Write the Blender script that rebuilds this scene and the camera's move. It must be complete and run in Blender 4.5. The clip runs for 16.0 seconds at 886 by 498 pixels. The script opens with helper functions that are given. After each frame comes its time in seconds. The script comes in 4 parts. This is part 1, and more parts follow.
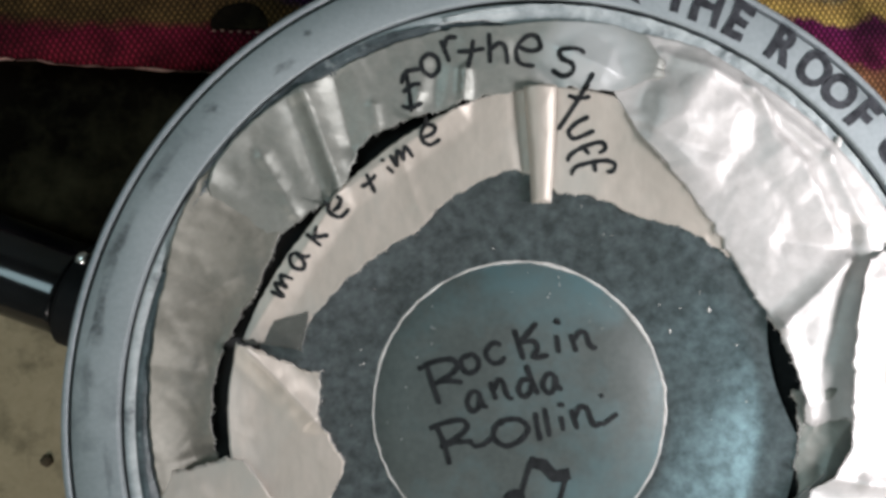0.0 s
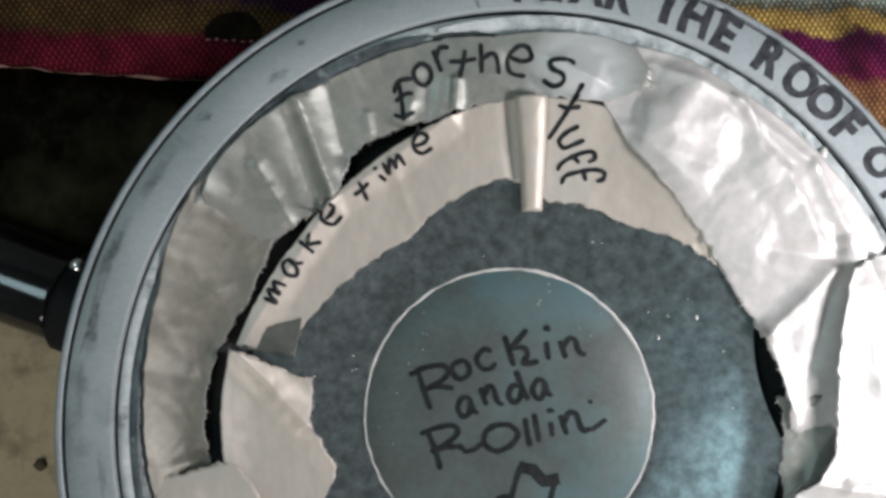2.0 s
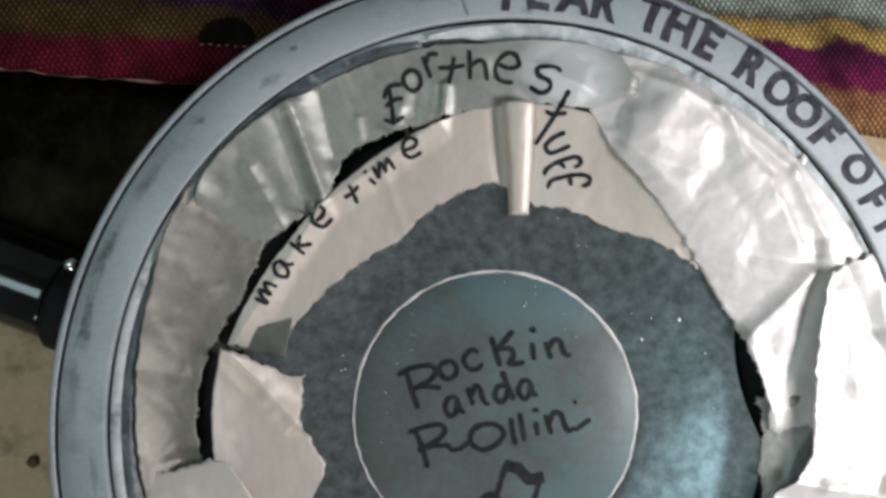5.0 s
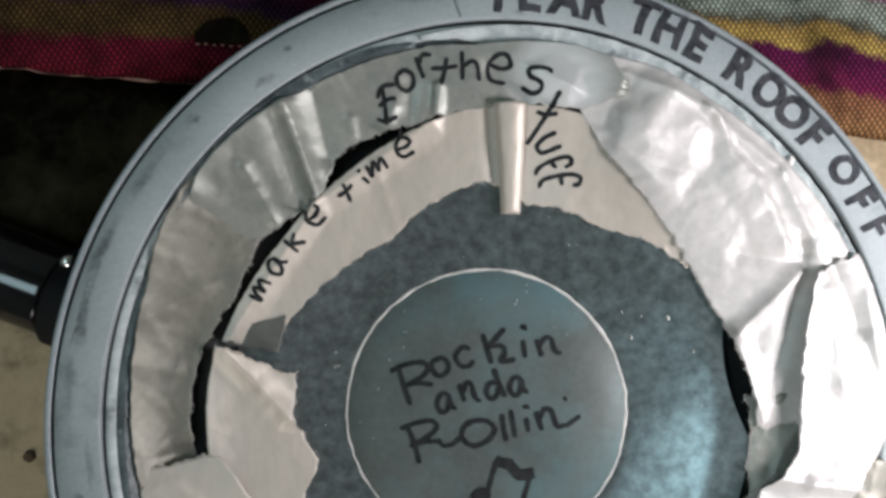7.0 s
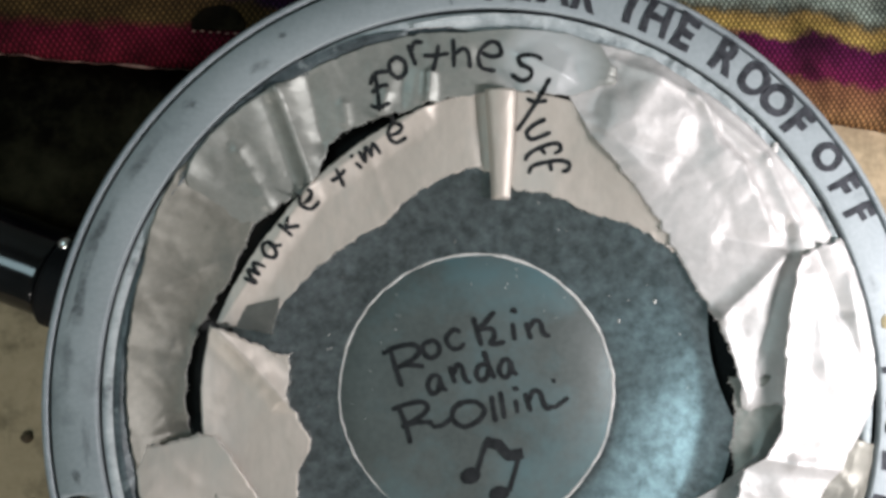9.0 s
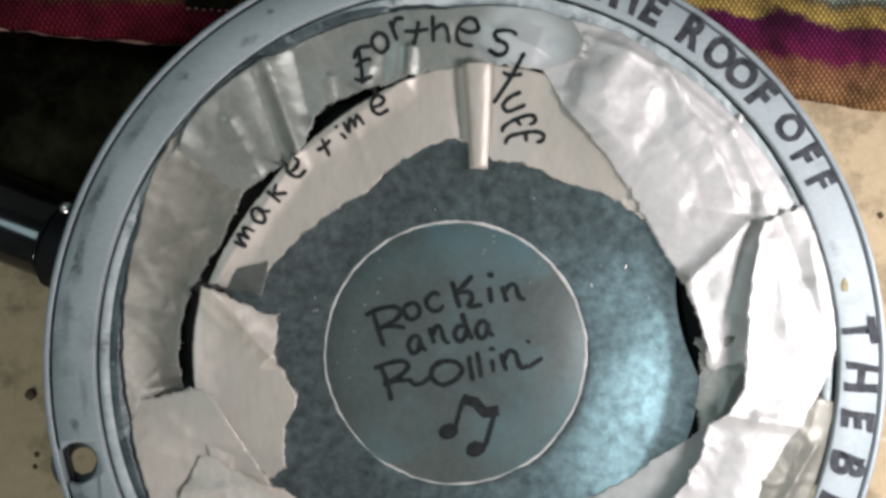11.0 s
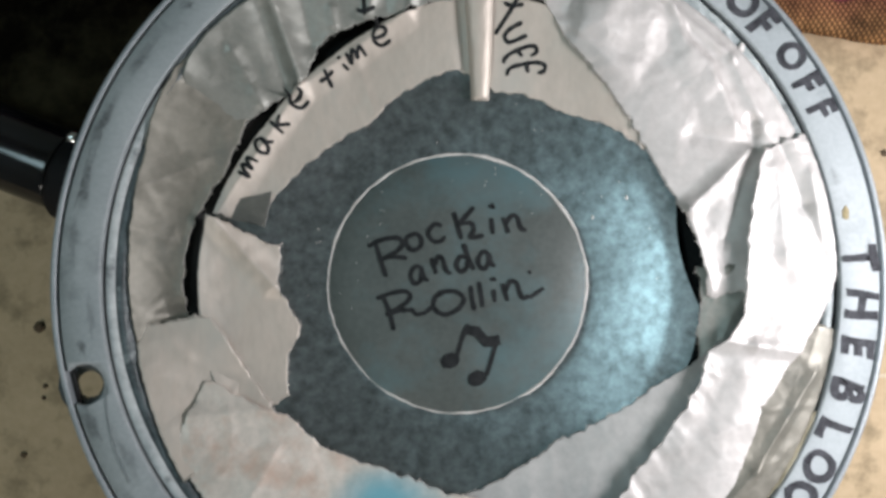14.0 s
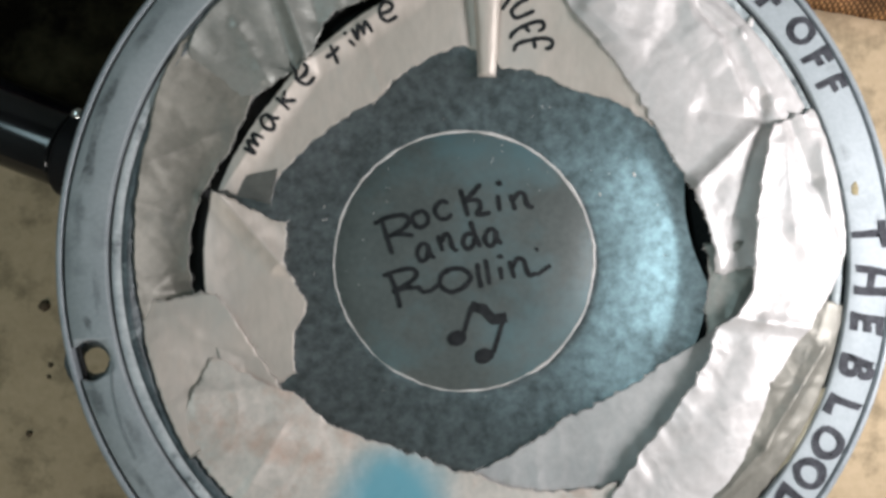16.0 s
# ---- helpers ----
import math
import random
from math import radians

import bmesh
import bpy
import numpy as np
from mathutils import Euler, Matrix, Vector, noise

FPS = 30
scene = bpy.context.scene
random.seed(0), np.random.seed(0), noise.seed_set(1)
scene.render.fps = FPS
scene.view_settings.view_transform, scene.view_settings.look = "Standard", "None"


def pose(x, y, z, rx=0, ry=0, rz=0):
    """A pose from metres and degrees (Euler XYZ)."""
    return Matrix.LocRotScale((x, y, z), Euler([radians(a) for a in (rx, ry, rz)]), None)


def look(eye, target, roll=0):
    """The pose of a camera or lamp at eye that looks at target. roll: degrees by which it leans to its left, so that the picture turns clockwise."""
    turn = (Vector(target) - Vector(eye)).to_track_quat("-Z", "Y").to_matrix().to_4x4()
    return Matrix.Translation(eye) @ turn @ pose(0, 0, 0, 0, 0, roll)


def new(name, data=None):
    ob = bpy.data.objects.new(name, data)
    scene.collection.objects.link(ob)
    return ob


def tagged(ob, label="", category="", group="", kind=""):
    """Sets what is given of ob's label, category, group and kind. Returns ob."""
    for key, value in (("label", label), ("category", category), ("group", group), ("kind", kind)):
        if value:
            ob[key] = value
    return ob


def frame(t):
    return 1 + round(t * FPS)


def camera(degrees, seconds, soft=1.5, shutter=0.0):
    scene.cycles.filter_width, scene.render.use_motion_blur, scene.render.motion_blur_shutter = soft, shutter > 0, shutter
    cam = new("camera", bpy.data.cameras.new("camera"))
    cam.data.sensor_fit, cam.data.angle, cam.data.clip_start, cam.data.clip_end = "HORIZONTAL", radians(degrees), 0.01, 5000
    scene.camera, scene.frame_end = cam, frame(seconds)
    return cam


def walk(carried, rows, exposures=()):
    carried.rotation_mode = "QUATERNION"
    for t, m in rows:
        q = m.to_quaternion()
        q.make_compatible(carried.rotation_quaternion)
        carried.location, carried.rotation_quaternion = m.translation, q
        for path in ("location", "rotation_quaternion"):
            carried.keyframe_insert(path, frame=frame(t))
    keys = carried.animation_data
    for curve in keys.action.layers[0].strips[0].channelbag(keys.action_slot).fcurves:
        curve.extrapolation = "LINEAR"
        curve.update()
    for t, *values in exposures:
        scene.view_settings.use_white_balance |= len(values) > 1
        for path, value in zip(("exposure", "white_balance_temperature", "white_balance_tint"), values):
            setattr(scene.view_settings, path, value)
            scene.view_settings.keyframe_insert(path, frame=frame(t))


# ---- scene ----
from mathutils.bvhtree import BVHTree

cam = camera(62.0, 16.0, soft=3.3)
# seconds, millimetres from the middle of the loudspeaker on the floor, degrees
ROWS = [
    (0.0, -32.41, 31.79, 230.37, 3.27, -1.84, -1.19),
    (0.5, -32.45, 32.73, 231.01, 3.17, -2.01, -1.14),
    (1.0, -32.21, 33.41, 231.61, 3.14, -2.12, -1.10),
    (1.5, -31.94, 33.48, 232.29, 3.23, -2.20, -1.05),
    (2.0, -31.68, 33.66, 232.91, 3.28, -2.29, -1.02),
    (2.5, -31.50, 33.99, 233.74, 3.27, -2.40, -0.95),
    (3.0, -31.46, 34.20, 234.33, 3.27, -2.53, -0.91),
    (3.5, -31.03, 34.14, 235.04, 3.32, -2.58, -0.87),
    (4.0, -30.66, 33.89, 235.79, 3.41, -2.63, -0.83),
    (6.5, -29.05, 33.09, 239.18, 3.46, -2.91, -0.52),
    (7.0, -28.60, 33.23, 239.86, 3.31, -2.92, -0.50),
    (7.5, -28.66, 32.53, 240.57, 3.29, -3.06, -0.45),
    (8.0, -28.60, 31.15, 241.27, 3.34, -3.16, -0.39),
    (8.5, -28.22, 29.72, 241.98, 3.37, -3.16, -0.37),
    (11.0, -17.64, 16.17, 254.94, 3.53, -2.22, -0.07),
    (11.5, -16.46, 12.22, 256.22, 3.46, -2.10, -0.11),
    (12.0, -15.21, 8.29, 256.81, 3.37, -1.87, -0.05),
    (12.5, -14.55, 4.46, 256.97, 3.34, -1.68, -0.05),
    (13.0, -14.51, 1.17, 256.44, 3.26, -1.57, -0.06),
    (13.5, -14.88, -1.63, 255.89, 3.15, -1.53, -0.05),
    (14.0, -15.02, -3.76, 255.63, 3.02, -1.44, -0.01),
    (14.5, -14.90, -5.39, 255.29, 2.82, -1.29, 0.00),
    (15.0, -14.96, -6.75, 254.89, 2.70, -1.19, -0.03),
    (15.5, -15.77, -8.28, 254.52, 2.69, -1.25, -0.06),
    (16.0, -16.99, -9.49, 254.20, 2.67, -1.41, -0.02),
]
walk(cam, [(t, pose(x / 1000, y / 1000, z / 1000, rx, ry, rz)) for t, x, y, z, rx, ry, rz in ROWS],
     [(0.0, 0.06), (8.0, 0.02), (13.0, -0.03), (16.0, -0.09)])

# ---- light ----
world = bpy.data.worlds.new("room_air")
scene.world = world
world.use_nodes = True
world.node_tree.nodes["Background"].inputs[0].default_value = (0.5, 0.6, 0.7, 1)
world.node_tree.nodes["Background"].inputs[1].default_value = 0.05


def area_lamp(name, eye, target, size, watts, colour):
    data = bpy.data.lights.new(name, "AREA")
    data.shape, data.size, data.energy, data.color = "DISK", size, watts, colour
    ob = new(name, data)
    ob.matrix_world = look(eye, target)
    return ob


area_lamp("ceiling_lamp_light", (-1.10, 0.07, 2.20), (0, 0, 0), 0.75, 9.6, (0.66, 0.91, 0.98))
# Unseen close light added on the right, for the falloff towards the left.
area_lamp("right_close_light", (0.200, -0.012, 0.180), (0.03, 0.01, 0.02), 0.08, 0.72, (0.975, 0.95, 0.985))
# Unseen low fill added to brighten the lower-left floor and foil.
area_lamp("side_fill_light", (-0.28, -0.62, 0.34), (-0.05, 0, 0.02), 0.16, 1.2, (1.0, 0.93, 0.88))

# ---- materials ----


def node(tree, kind, **values):
    n = tree.nodes.new(kind)
    for key, value in values.items():
        n.inputs[key.replace("_", " ")].default_value = value
    return n


def surface(name, dark, light, scale=60.0, fine=900.0, rough=0.6, metal=0.0, bump=0.3, depth=0.0004,
            wash=None, stain=None, stain_scale=25.0, stain_at=(0.6, 0.72), stretch=(1, 1, 1), gloss_vary=0.15, spec=0.5, crinkle=0.0, ior=1.5):
    """Two scales of mottling between two colours, an optional stain, fine relief."""
    mat = bpy.data.materials.new(name)
    mat.use_nodes = True
    t = mat.node_tree
    bsdf = t.nodes["Principled BSDF"]
    co = t.nodes.new("ShaderNodeTexCoord")
    mp = t.nodes.new("ShaderNodeMapping")
    mp.inputs["Scale"].default_value = stretch
    t.links.new(co.outputs["Object"], mp.inputs["Vector"])
    big = node(t, "ShaderNodeTexNoise", Scale=scale, Detail=5.0, Roughness=0.6)
    small = node(t, "ShaderNodeTexNoise", Scale=fine, Detail=3.0, Roughness=0.6)
    for n in (big, small):
        t.links.new(mp.outputs[0], n.inputs["Vector"])
    mix = t.nodes.new("ShaderNodeMath")
    mix.operation = "MULTIPLY_ADD"
    mix.inputs[1].default_value = 0.35
    t.links.new(small.outputs["Fac"], mix.inputs[0])
    scaled = t.nodes.new("ShaderNodeMath")
    scaled.operation = "MULTIPLY"
    scaled.inputs[1].default_value = 0.65
    t.links.new(big.outputs["Fac"], scaled.inputs[0])
    t.links.new(scaled.outputs[0], mix.inputs[2])
    ramp = t.nodes.new("ShaderNodeValToRGB")
    ramp.color_ramp.elements[0].position, ramp.color_ramp.elements[1].position = 0.36, 0.64
    ramp.color_ramp.elements[0].color, ramp.color_ramp.elements[1].color = (*dark, 1), (*light, 1)
    t.links.new(mix.outputs[0], ramp.inputs[0])
    colour = ramp.outputs[0]
    if stain:
        blot = node(t, "ShaderNodeTexNoise", Scale=stain_scale, Detail=6.0, Roughness=0.65)
        t.links.new(mp.outputs[0], blot.inputs["Vector"])
        cut = t.nodes.new("ShaderNodeMapRange")
        cut.inputs["From Min"].default_value, cut.inputs["From Max"].default_value = stain_at
        t.links.new(blot.outputs["Fac"], cut.inputs["Value"])
        blend = t.nodes.new("ShaderNodeMix")
        blend.data_type = "RGBA"
        blend.inputs["B"].default_value = (*stain, 1)
        t.links.new(cut.outputs[0], blend.inputs["Factor"])
        t.links.new(colour, blend.inputs["A"])
        colour = blend.outputs["Result"]
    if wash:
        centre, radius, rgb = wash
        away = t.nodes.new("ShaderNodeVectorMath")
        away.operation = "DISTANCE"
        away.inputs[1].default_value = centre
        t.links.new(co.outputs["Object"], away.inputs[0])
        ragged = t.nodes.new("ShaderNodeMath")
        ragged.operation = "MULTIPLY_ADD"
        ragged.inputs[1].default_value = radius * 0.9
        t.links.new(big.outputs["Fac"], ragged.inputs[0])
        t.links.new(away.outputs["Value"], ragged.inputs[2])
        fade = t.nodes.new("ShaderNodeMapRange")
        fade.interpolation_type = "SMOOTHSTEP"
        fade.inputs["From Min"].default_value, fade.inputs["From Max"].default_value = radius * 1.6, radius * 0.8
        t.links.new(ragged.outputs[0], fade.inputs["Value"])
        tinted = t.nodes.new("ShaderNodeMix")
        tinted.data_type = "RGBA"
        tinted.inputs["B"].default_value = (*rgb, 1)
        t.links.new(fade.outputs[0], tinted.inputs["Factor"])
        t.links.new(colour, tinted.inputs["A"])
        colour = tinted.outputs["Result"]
    t.links.new(colour, bsdf.inputs["Base Color"])
    gloss = t.nodes.new("ShaderNodeMapRange")
    gloss.inputs["To Min"].default_value = max(0.05, rough - gloss_vary)
    gloss.inputs["To Max"].default_value = min(1.0, rough + gloss_vary)
    t.links.new(big.outputs["Fac"], gloss.inputs["Value"])
    t.links.new(gloss.outputs[0], bsdf.inputs["Roughness"])
    bsdf.inputs["Metallic"].default_value = metal
    bsdf.inputs["Specular IOR Level"].default_value = spec
    bsdf.inputs["IOR"].default_value = ior
    bm_node = t.nodes.new("ShaderNodeBump")
    bm_node.inputs["Strength"].default_value, bm_node.inputs["Distance"].default_value = bump, depth
    t.links.new(mix.outputs[0], bm_node.inputs["Height"])
    if crinkle:
        # soft dents
        dents = node(t, "ShaderNodeTexNoise", Scale=95.0, Detail=2.0, Roughness=0.45, Distortion=0.6)
        t.links.new(co.outputs["Object"], dents.inputs["Vector"])
        folds = t.nodes.new("ShaderNodeBump")
        folds.inputs["Strength"].default_value, folds.inputs["Distance"].default_value = crinkle, 0.0022
        t.links.new(dents.outputs["Fac"], folds.inputs["Height"])
        t.links.new(folds.outputs[0], bm_node.inputs["Normal"])
    t.links.new(bm_node.outputs[0], bsdf.inputs["Normal"])
    return mat


RIM = surface("painted_metal_rim", (0.32, 0.355, 0.37), (0.43, 0.465, 0.48), 30, 700, 0.55, 0.0, 0.15,
              stain=(0.20, 0.225, 0.235), stain_scale=46, stain_at=(0.57, 0.80), spec=0.35)
BEAD = surface("bare_metal_edge", (0.26, 0.29, 0.31), (0.40, 0.43, 0.45), 60, 900, 0.45, 0.2, 0.2)
GASKET = surface("worn_grey_gasket", (0.34, 0.38, 0.39), (0.60, 0.64, 0.64), 90, 500, 0.55, 0.0, 0.6, 0.0008,
                 stain=(0.05, 0.065, 0.07), stain_scale=95, stain_at=(0.55, 0.72))
# Scuffed dark gasket, also used to paint in shade in the gap and hole.
GASKET_DARK = surface("dark_scuffed_and_shaded_gasket", (0.030, 0.038, 0.042), (0.12, 0.15, 0.16), 90, 600, 0.4, 0.0, 0.8, 0.001,
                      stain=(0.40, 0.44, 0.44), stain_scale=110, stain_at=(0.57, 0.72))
BLACK = surface("black_rubber", (0.006, 0.006, 0.006), (0.02, 0.022, 0.022), 90, 900, 0.8, 0.0, 0.4)
CONE = surface("dark_painted_cone", (0.068, 0.072, 0.072), (0.100, 0.108, 0.110), 140, 620, 0.30, 0.88, 0.12, 0.0004,
               stain=(0.74, 0.88, 0.93), stain_scale=290, stain_at=(0.17, 1.38), spec=1.0, gloss_vary=0.05, ior=1.7)
CAP = surface("dark_painted_cap", (0.078, 0.090, 0.085), (0.118, 0.136, 0.130), 40, 500, 0.52, 0.12, 0.3, 0.0003,
              stain=(0.105, 0.185, 0.20), stain_scale=24, stain_at=(0.46, 0.75), spec=0.35)
GLUE = surface("pale_glue", (0.52, 0.49, 0.46), (0.74, 0.71, 0.68), 200, 900, 0.5, 0.0, 0.5)
FOIL = surface("silver_foil_paper", (0.535, 0.505, 0.485), (0.685, 0.65, 0.63), 35, 420, 0.50, 0.24, 0.10, 0.0004,
               stain=(0.44, 0.45, 0.44), stain_scale=24, stain_at=(0.52, 0.8), crinkle=0.30)
FOIL_WARM = surface("silver_paper_strip", (0.52, 0.46, 0.40), (0.65, 0.575, 0.505), 30, 500, 0.5, 0.3, 0.12, 0.0004,
                    stain=(0.42, 0.43, 0.40), stain_scale=30, stain_at=(0.50, 0.80), stretch=(1, 0.35, 1), crinkle=0.16)
# Dull grey, also darkened: the left side's weaker light sits in the colour.
FOIL_GREY = surface("dull_dimmed_grey_foil", (0.19, 0.18, 0.152), (0.28, 0.265, 0.225), 36, 450, 0.5, 0.35, 0.12, 0.0004,
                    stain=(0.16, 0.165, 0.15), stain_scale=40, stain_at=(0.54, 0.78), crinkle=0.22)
# Shade on the strip's folded end, put into a darker paper colour.
FOLD_SHADE = surface("shaded_paper_fold", (0.085, 0.088, 0.078), (0.14, 0.142, 0.128), 60, 500, 0.7, 0.0, 0.2, 0.0004)
FOIL_SIDE = surface("grey_turned_down_foil", (0.42, 0.415, 0.405), (0.56, 0.55, 0.535), 40, 450, 0.5, 0.3, 0.14, 0.0004,
                    stain=(0.30, 0.28, 0.24), stain_scale=50, stain_at=(0.58, 0.78), crinkle=0.22)
# Dim left end and lit right end painted in: darker base, pale patch.
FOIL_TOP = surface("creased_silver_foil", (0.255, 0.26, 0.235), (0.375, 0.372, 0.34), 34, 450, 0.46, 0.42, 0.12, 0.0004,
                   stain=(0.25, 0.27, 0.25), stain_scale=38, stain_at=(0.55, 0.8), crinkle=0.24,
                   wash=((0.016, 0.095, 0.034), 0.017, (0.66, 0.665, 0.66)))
TEAR = surface("torn_paper_fibre", (0.6, 0.56, 0.52), (0.8, 0.76, 0.72), 200, 1200, 0.9, 0.0, 0.6)
FOIL_WASHED = surface("silver_paper_with_blue_wash", (0.57, 0.53, 0.475), (0.82, 0.735, 0.66), 30, 500, 0.5, 0.3, 0.15, 0.0004,
                      wash=((-0.027, -0.077, 0.03), 0.021, (0.20, 0.47, 0.56)), stain=(0.60, 0.42, 0.33), stain_scale=55, stain_at=(0.54, 0.76), crinkle=0.30)
INK = surface("black_marker_ink", (0.010, 0.011, 0.012), (0.03, 0.032, 0.034), 300, 1500, 0.6, 0.0, 0.1, spec=0.15)
INK_GREY = surface("grey_marker_ink", (0.022, 0.023, 0.027), (0.085, 0.086, 0.097), 260, 900, 0.7, 0.0, 0.1, spec=0.12)
RUST = surface("rusty_stain", (0.25, 0.2, 0.1), (0.42, 0.36, 0.22), 200, 900, 0.8, 0.0, 0.5)
FLOOR = surface("tan_stone_floor", (0.44, 0.325, 0.195), (0.58, 0.44, 0.28), 26, 300, 0.75, 0.0, 0.6, 0.0008,
                stain=(0.19, 0.145, 0.08), stain_scale=70, stain_at=(0.50, 0.74))
GROUT = surface("pale_joint", (0.5, 0.42, 0.3), (0.62, 0.54, 0.4), 90, 600, 0.9)
TUBE = surface("black_gloss_tube", (0.004, 0.004, 0.005), (0.010, 0.010, 0.012), 60, 900, 0.13, 0.0, 0.01, gloss_vary=0.02, spec=0.5)
COLLAR = surface("black_plastic_collar", (0.006, 0.006, 0.007), (0.014, 0.014, 0.015), 60, 900, 0.6, 0.0, 0.1, spec=0.1)
SILVER = surface("silver_stud", (0.7, 0.7, 0.7), (0.9, 0.9, 0.9), 200, 900, 0.25, 1.0, 0.2)
# Near-black for the floor's deep shade; the bag's sewn patch uses it too.
SHADE_AND_PATCH = surface("black_brown_shade_and_patch", (0.003, 0.002, 0.0015), (0.010, 0.007, 0.004), 25, 600, 0.95, 0.0, 0.5, 0.001,
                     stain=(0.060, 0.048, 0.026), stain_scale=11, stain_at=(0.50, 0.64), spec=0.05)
SMUDGE = surface("grey_smudge", (0.17, 0.195, 0.205), (0.30, 0.33, 0.34), 120, 700, 0.6)


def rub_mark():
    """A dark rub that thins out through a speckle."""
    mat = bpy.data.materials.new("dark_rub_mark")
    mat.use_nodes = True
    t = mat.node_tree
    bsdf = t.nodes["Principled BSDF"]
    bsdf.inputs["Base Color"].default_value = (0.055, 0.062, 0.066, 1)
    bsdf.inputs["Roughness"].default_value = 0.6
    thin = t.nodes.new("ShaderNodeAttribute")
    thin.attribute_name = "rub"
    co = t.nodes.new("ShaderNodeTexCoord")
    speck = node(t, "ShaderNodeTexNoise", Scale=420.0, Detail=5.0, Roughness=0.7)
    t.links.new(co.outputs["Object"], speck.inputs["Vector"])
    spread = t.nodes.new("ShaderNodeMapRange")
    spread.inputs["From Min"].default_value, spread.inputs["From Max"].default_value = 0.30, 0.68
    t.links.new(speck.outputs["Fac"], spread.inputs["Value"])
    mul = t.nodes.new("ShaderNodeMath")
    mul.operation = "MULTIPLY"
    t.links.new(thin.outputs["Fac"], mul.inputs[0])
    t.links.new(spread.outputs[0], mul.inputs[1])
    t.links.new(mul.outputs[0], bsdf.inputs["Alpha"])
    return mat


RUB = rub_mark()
HEM = surface("pale_thread", (0.30, 0.14, 0.11), (0.5, 0.3, 0.24), 300, 1200, 0.9)
PLASTER = surface("pale_plaster", (0.6, 0.58, 0.54), (0.7, 0.68, 0.64), 3, 60, 0.9)


def woven():
    """Red, purple and gold bands of a coarse weave."""
    mat = bpy.data.materials.new("woven_textile")
    mat.use_nodes = True
    t = mat.node_tree
    bsdf = t.nodes["Principled BSDF"]
    bsdf.inputs["Roughness"].default_value = 0.8
    bsdf.inputs["Specular IOR Level"].default_value = 0.12
    co = t.nodes.new("ShaderNodeTexCoord")
    warp = node(t, "ShaderNodeTexNoise", Scale=17.0, Detail=6.0, Roughness=0.65)
    t.links.new(co.outputs["Object"], warp.inputs["Vector"])
    sep = t.nodes.new("ShaderNodeSeparateXYZ")
    t.links.new(co.outputs["Object"], sep.inputs[0])
    wob = t.nodes.new("ShaderNodeMath")
    wob.operation = "MULTIPLY_ADD"
    wob.inputs[1].default_value = 0.030
    t.links.new(warp.outputs["Fac"], wob.inputs[0])
    slant = t.nodes.new("ShaderNodeMath")
    slant.operation = "MULTIPLY_ADD"
    slant.inputs[1].default_value = 0.077
    t.links.new(sep.outputs["X"], slant.inputs[0])
    t.links.new(sep.outputs["Y"], slant.inputs[2])
    t.links.new(slant.outputs[0], wob.inputs[2])
    band = t.nodes.new("ShaderNodeMapRange")
    band.inputs["From Min"].default_value, band.inputs["From Max"].default_value = 0.100, 0.150
    t.links.new(wob.outputs[0], band.inputs["Value"])
    left, right = t.nodes.new("ShaderNodeValToRGB"), t.nodes.new("ShaderNodeValToRGB")
    # Left bands are also darkened, putting the shade there into their colour.
    reds = ((0.0, (0.15, 0.008, 0.018)), (0.24, (0.12, 0.006, 0.020)), (0.30, (0.085, 0.048, 0.015)), (0.44, (0.075, 0.040, 0.014)),
            (0.50, (0.03, 0.008, 0.035)), (0.66, (0.07, 0.005, 0.018)), (1.0, (0.06, 0.035, 0.016)))
    golds = ((0.0, (0.30, 0.15, 0.055)), (0.16, (0.24, 0.12, 0.05)), (0.33, (0.21, 0.085, 0.045)), (0.37, (0.13, 0.010, 0.045)), (0.56, (0.085, 0.006, 0.045)),
             (0.60, (0.40, 0.27, 0.07)), (0.68, (0.32, 0.20, 0.06)), (0.72, (0.10, 0.09, 0.06)), (0.78, (0.26, 0.30, 0.25)), (0.88, (0.22, 0.24, 0.20)), (0.93, (0.24, 0.03, 0.14)), (1.0, (0.3, 0.3, 0.24)))
    for ramp, stops in ((left, reds), (right, golds)):
        ramp.color_ramp.elements[0].position, ramp.color_ramp.elements[0].color = stops[0][0], (*stops[0][1], 1)
        ramp.color_ramp.elements[1].position, ramp.color_ramp.elements[1].color = stops[-1][0], (*stops[-1][1], 1)
        for place, rgb in stops[1:-1]:
            ramp.color_ramp.elements.new(place).color = (*rgb, 1)
        t.links.new(band.outputs[0], ramp.inputs[0])
    side = t.nodes.new("ShaderNodeMapRange")
    side.inputs["From Min"].default_value, side.inputs["From Max"].default_value = -0.02, 0.03
    t.links.new(sep.outputs["X"], side.inputs["Value"])
    halves = t.nodes.new("ShaderNodeMix")
    halves.data_type = "RGBA"
    t.links.new(side.outputs[0], halves.inputs["Factor"])
    t.links.new(left.outputs[0], halves.inputs["A"])
    t.links.new(right.outputs[0], halves.inputs["B"])
    # threads over and under
    askew = t.nodes.new("ShaderNodeMapping")
    askew.inputs["Rotation"].default_value = (0, 0, radians(41))
    askew.inputs["Scale"].default_value = (1.25, 0.85, 1)
    t.links.new(co.outputs["Object"], askew.inputs["Vector"])
    waves = []
    for axis in ("X", "Y"):
        w = node(t, "ShaderNodeTexWave", Scale=200.0, Distortion=1.5, Detail=2.0)
        w.bands_direction = axis
        t.links.new(askew.outputs[0], w.inputs["Vector"])
        waves.append(w)
    mul = t.nodes.new("ShaderNodeMath")
    mul.operation = "MULTIPLY"
    t.links.new(waves[0].outputs["Fac"], mul.inputs[0])
    t.links.new(waves[1].outputs["Fac"], mul.inputs[1])
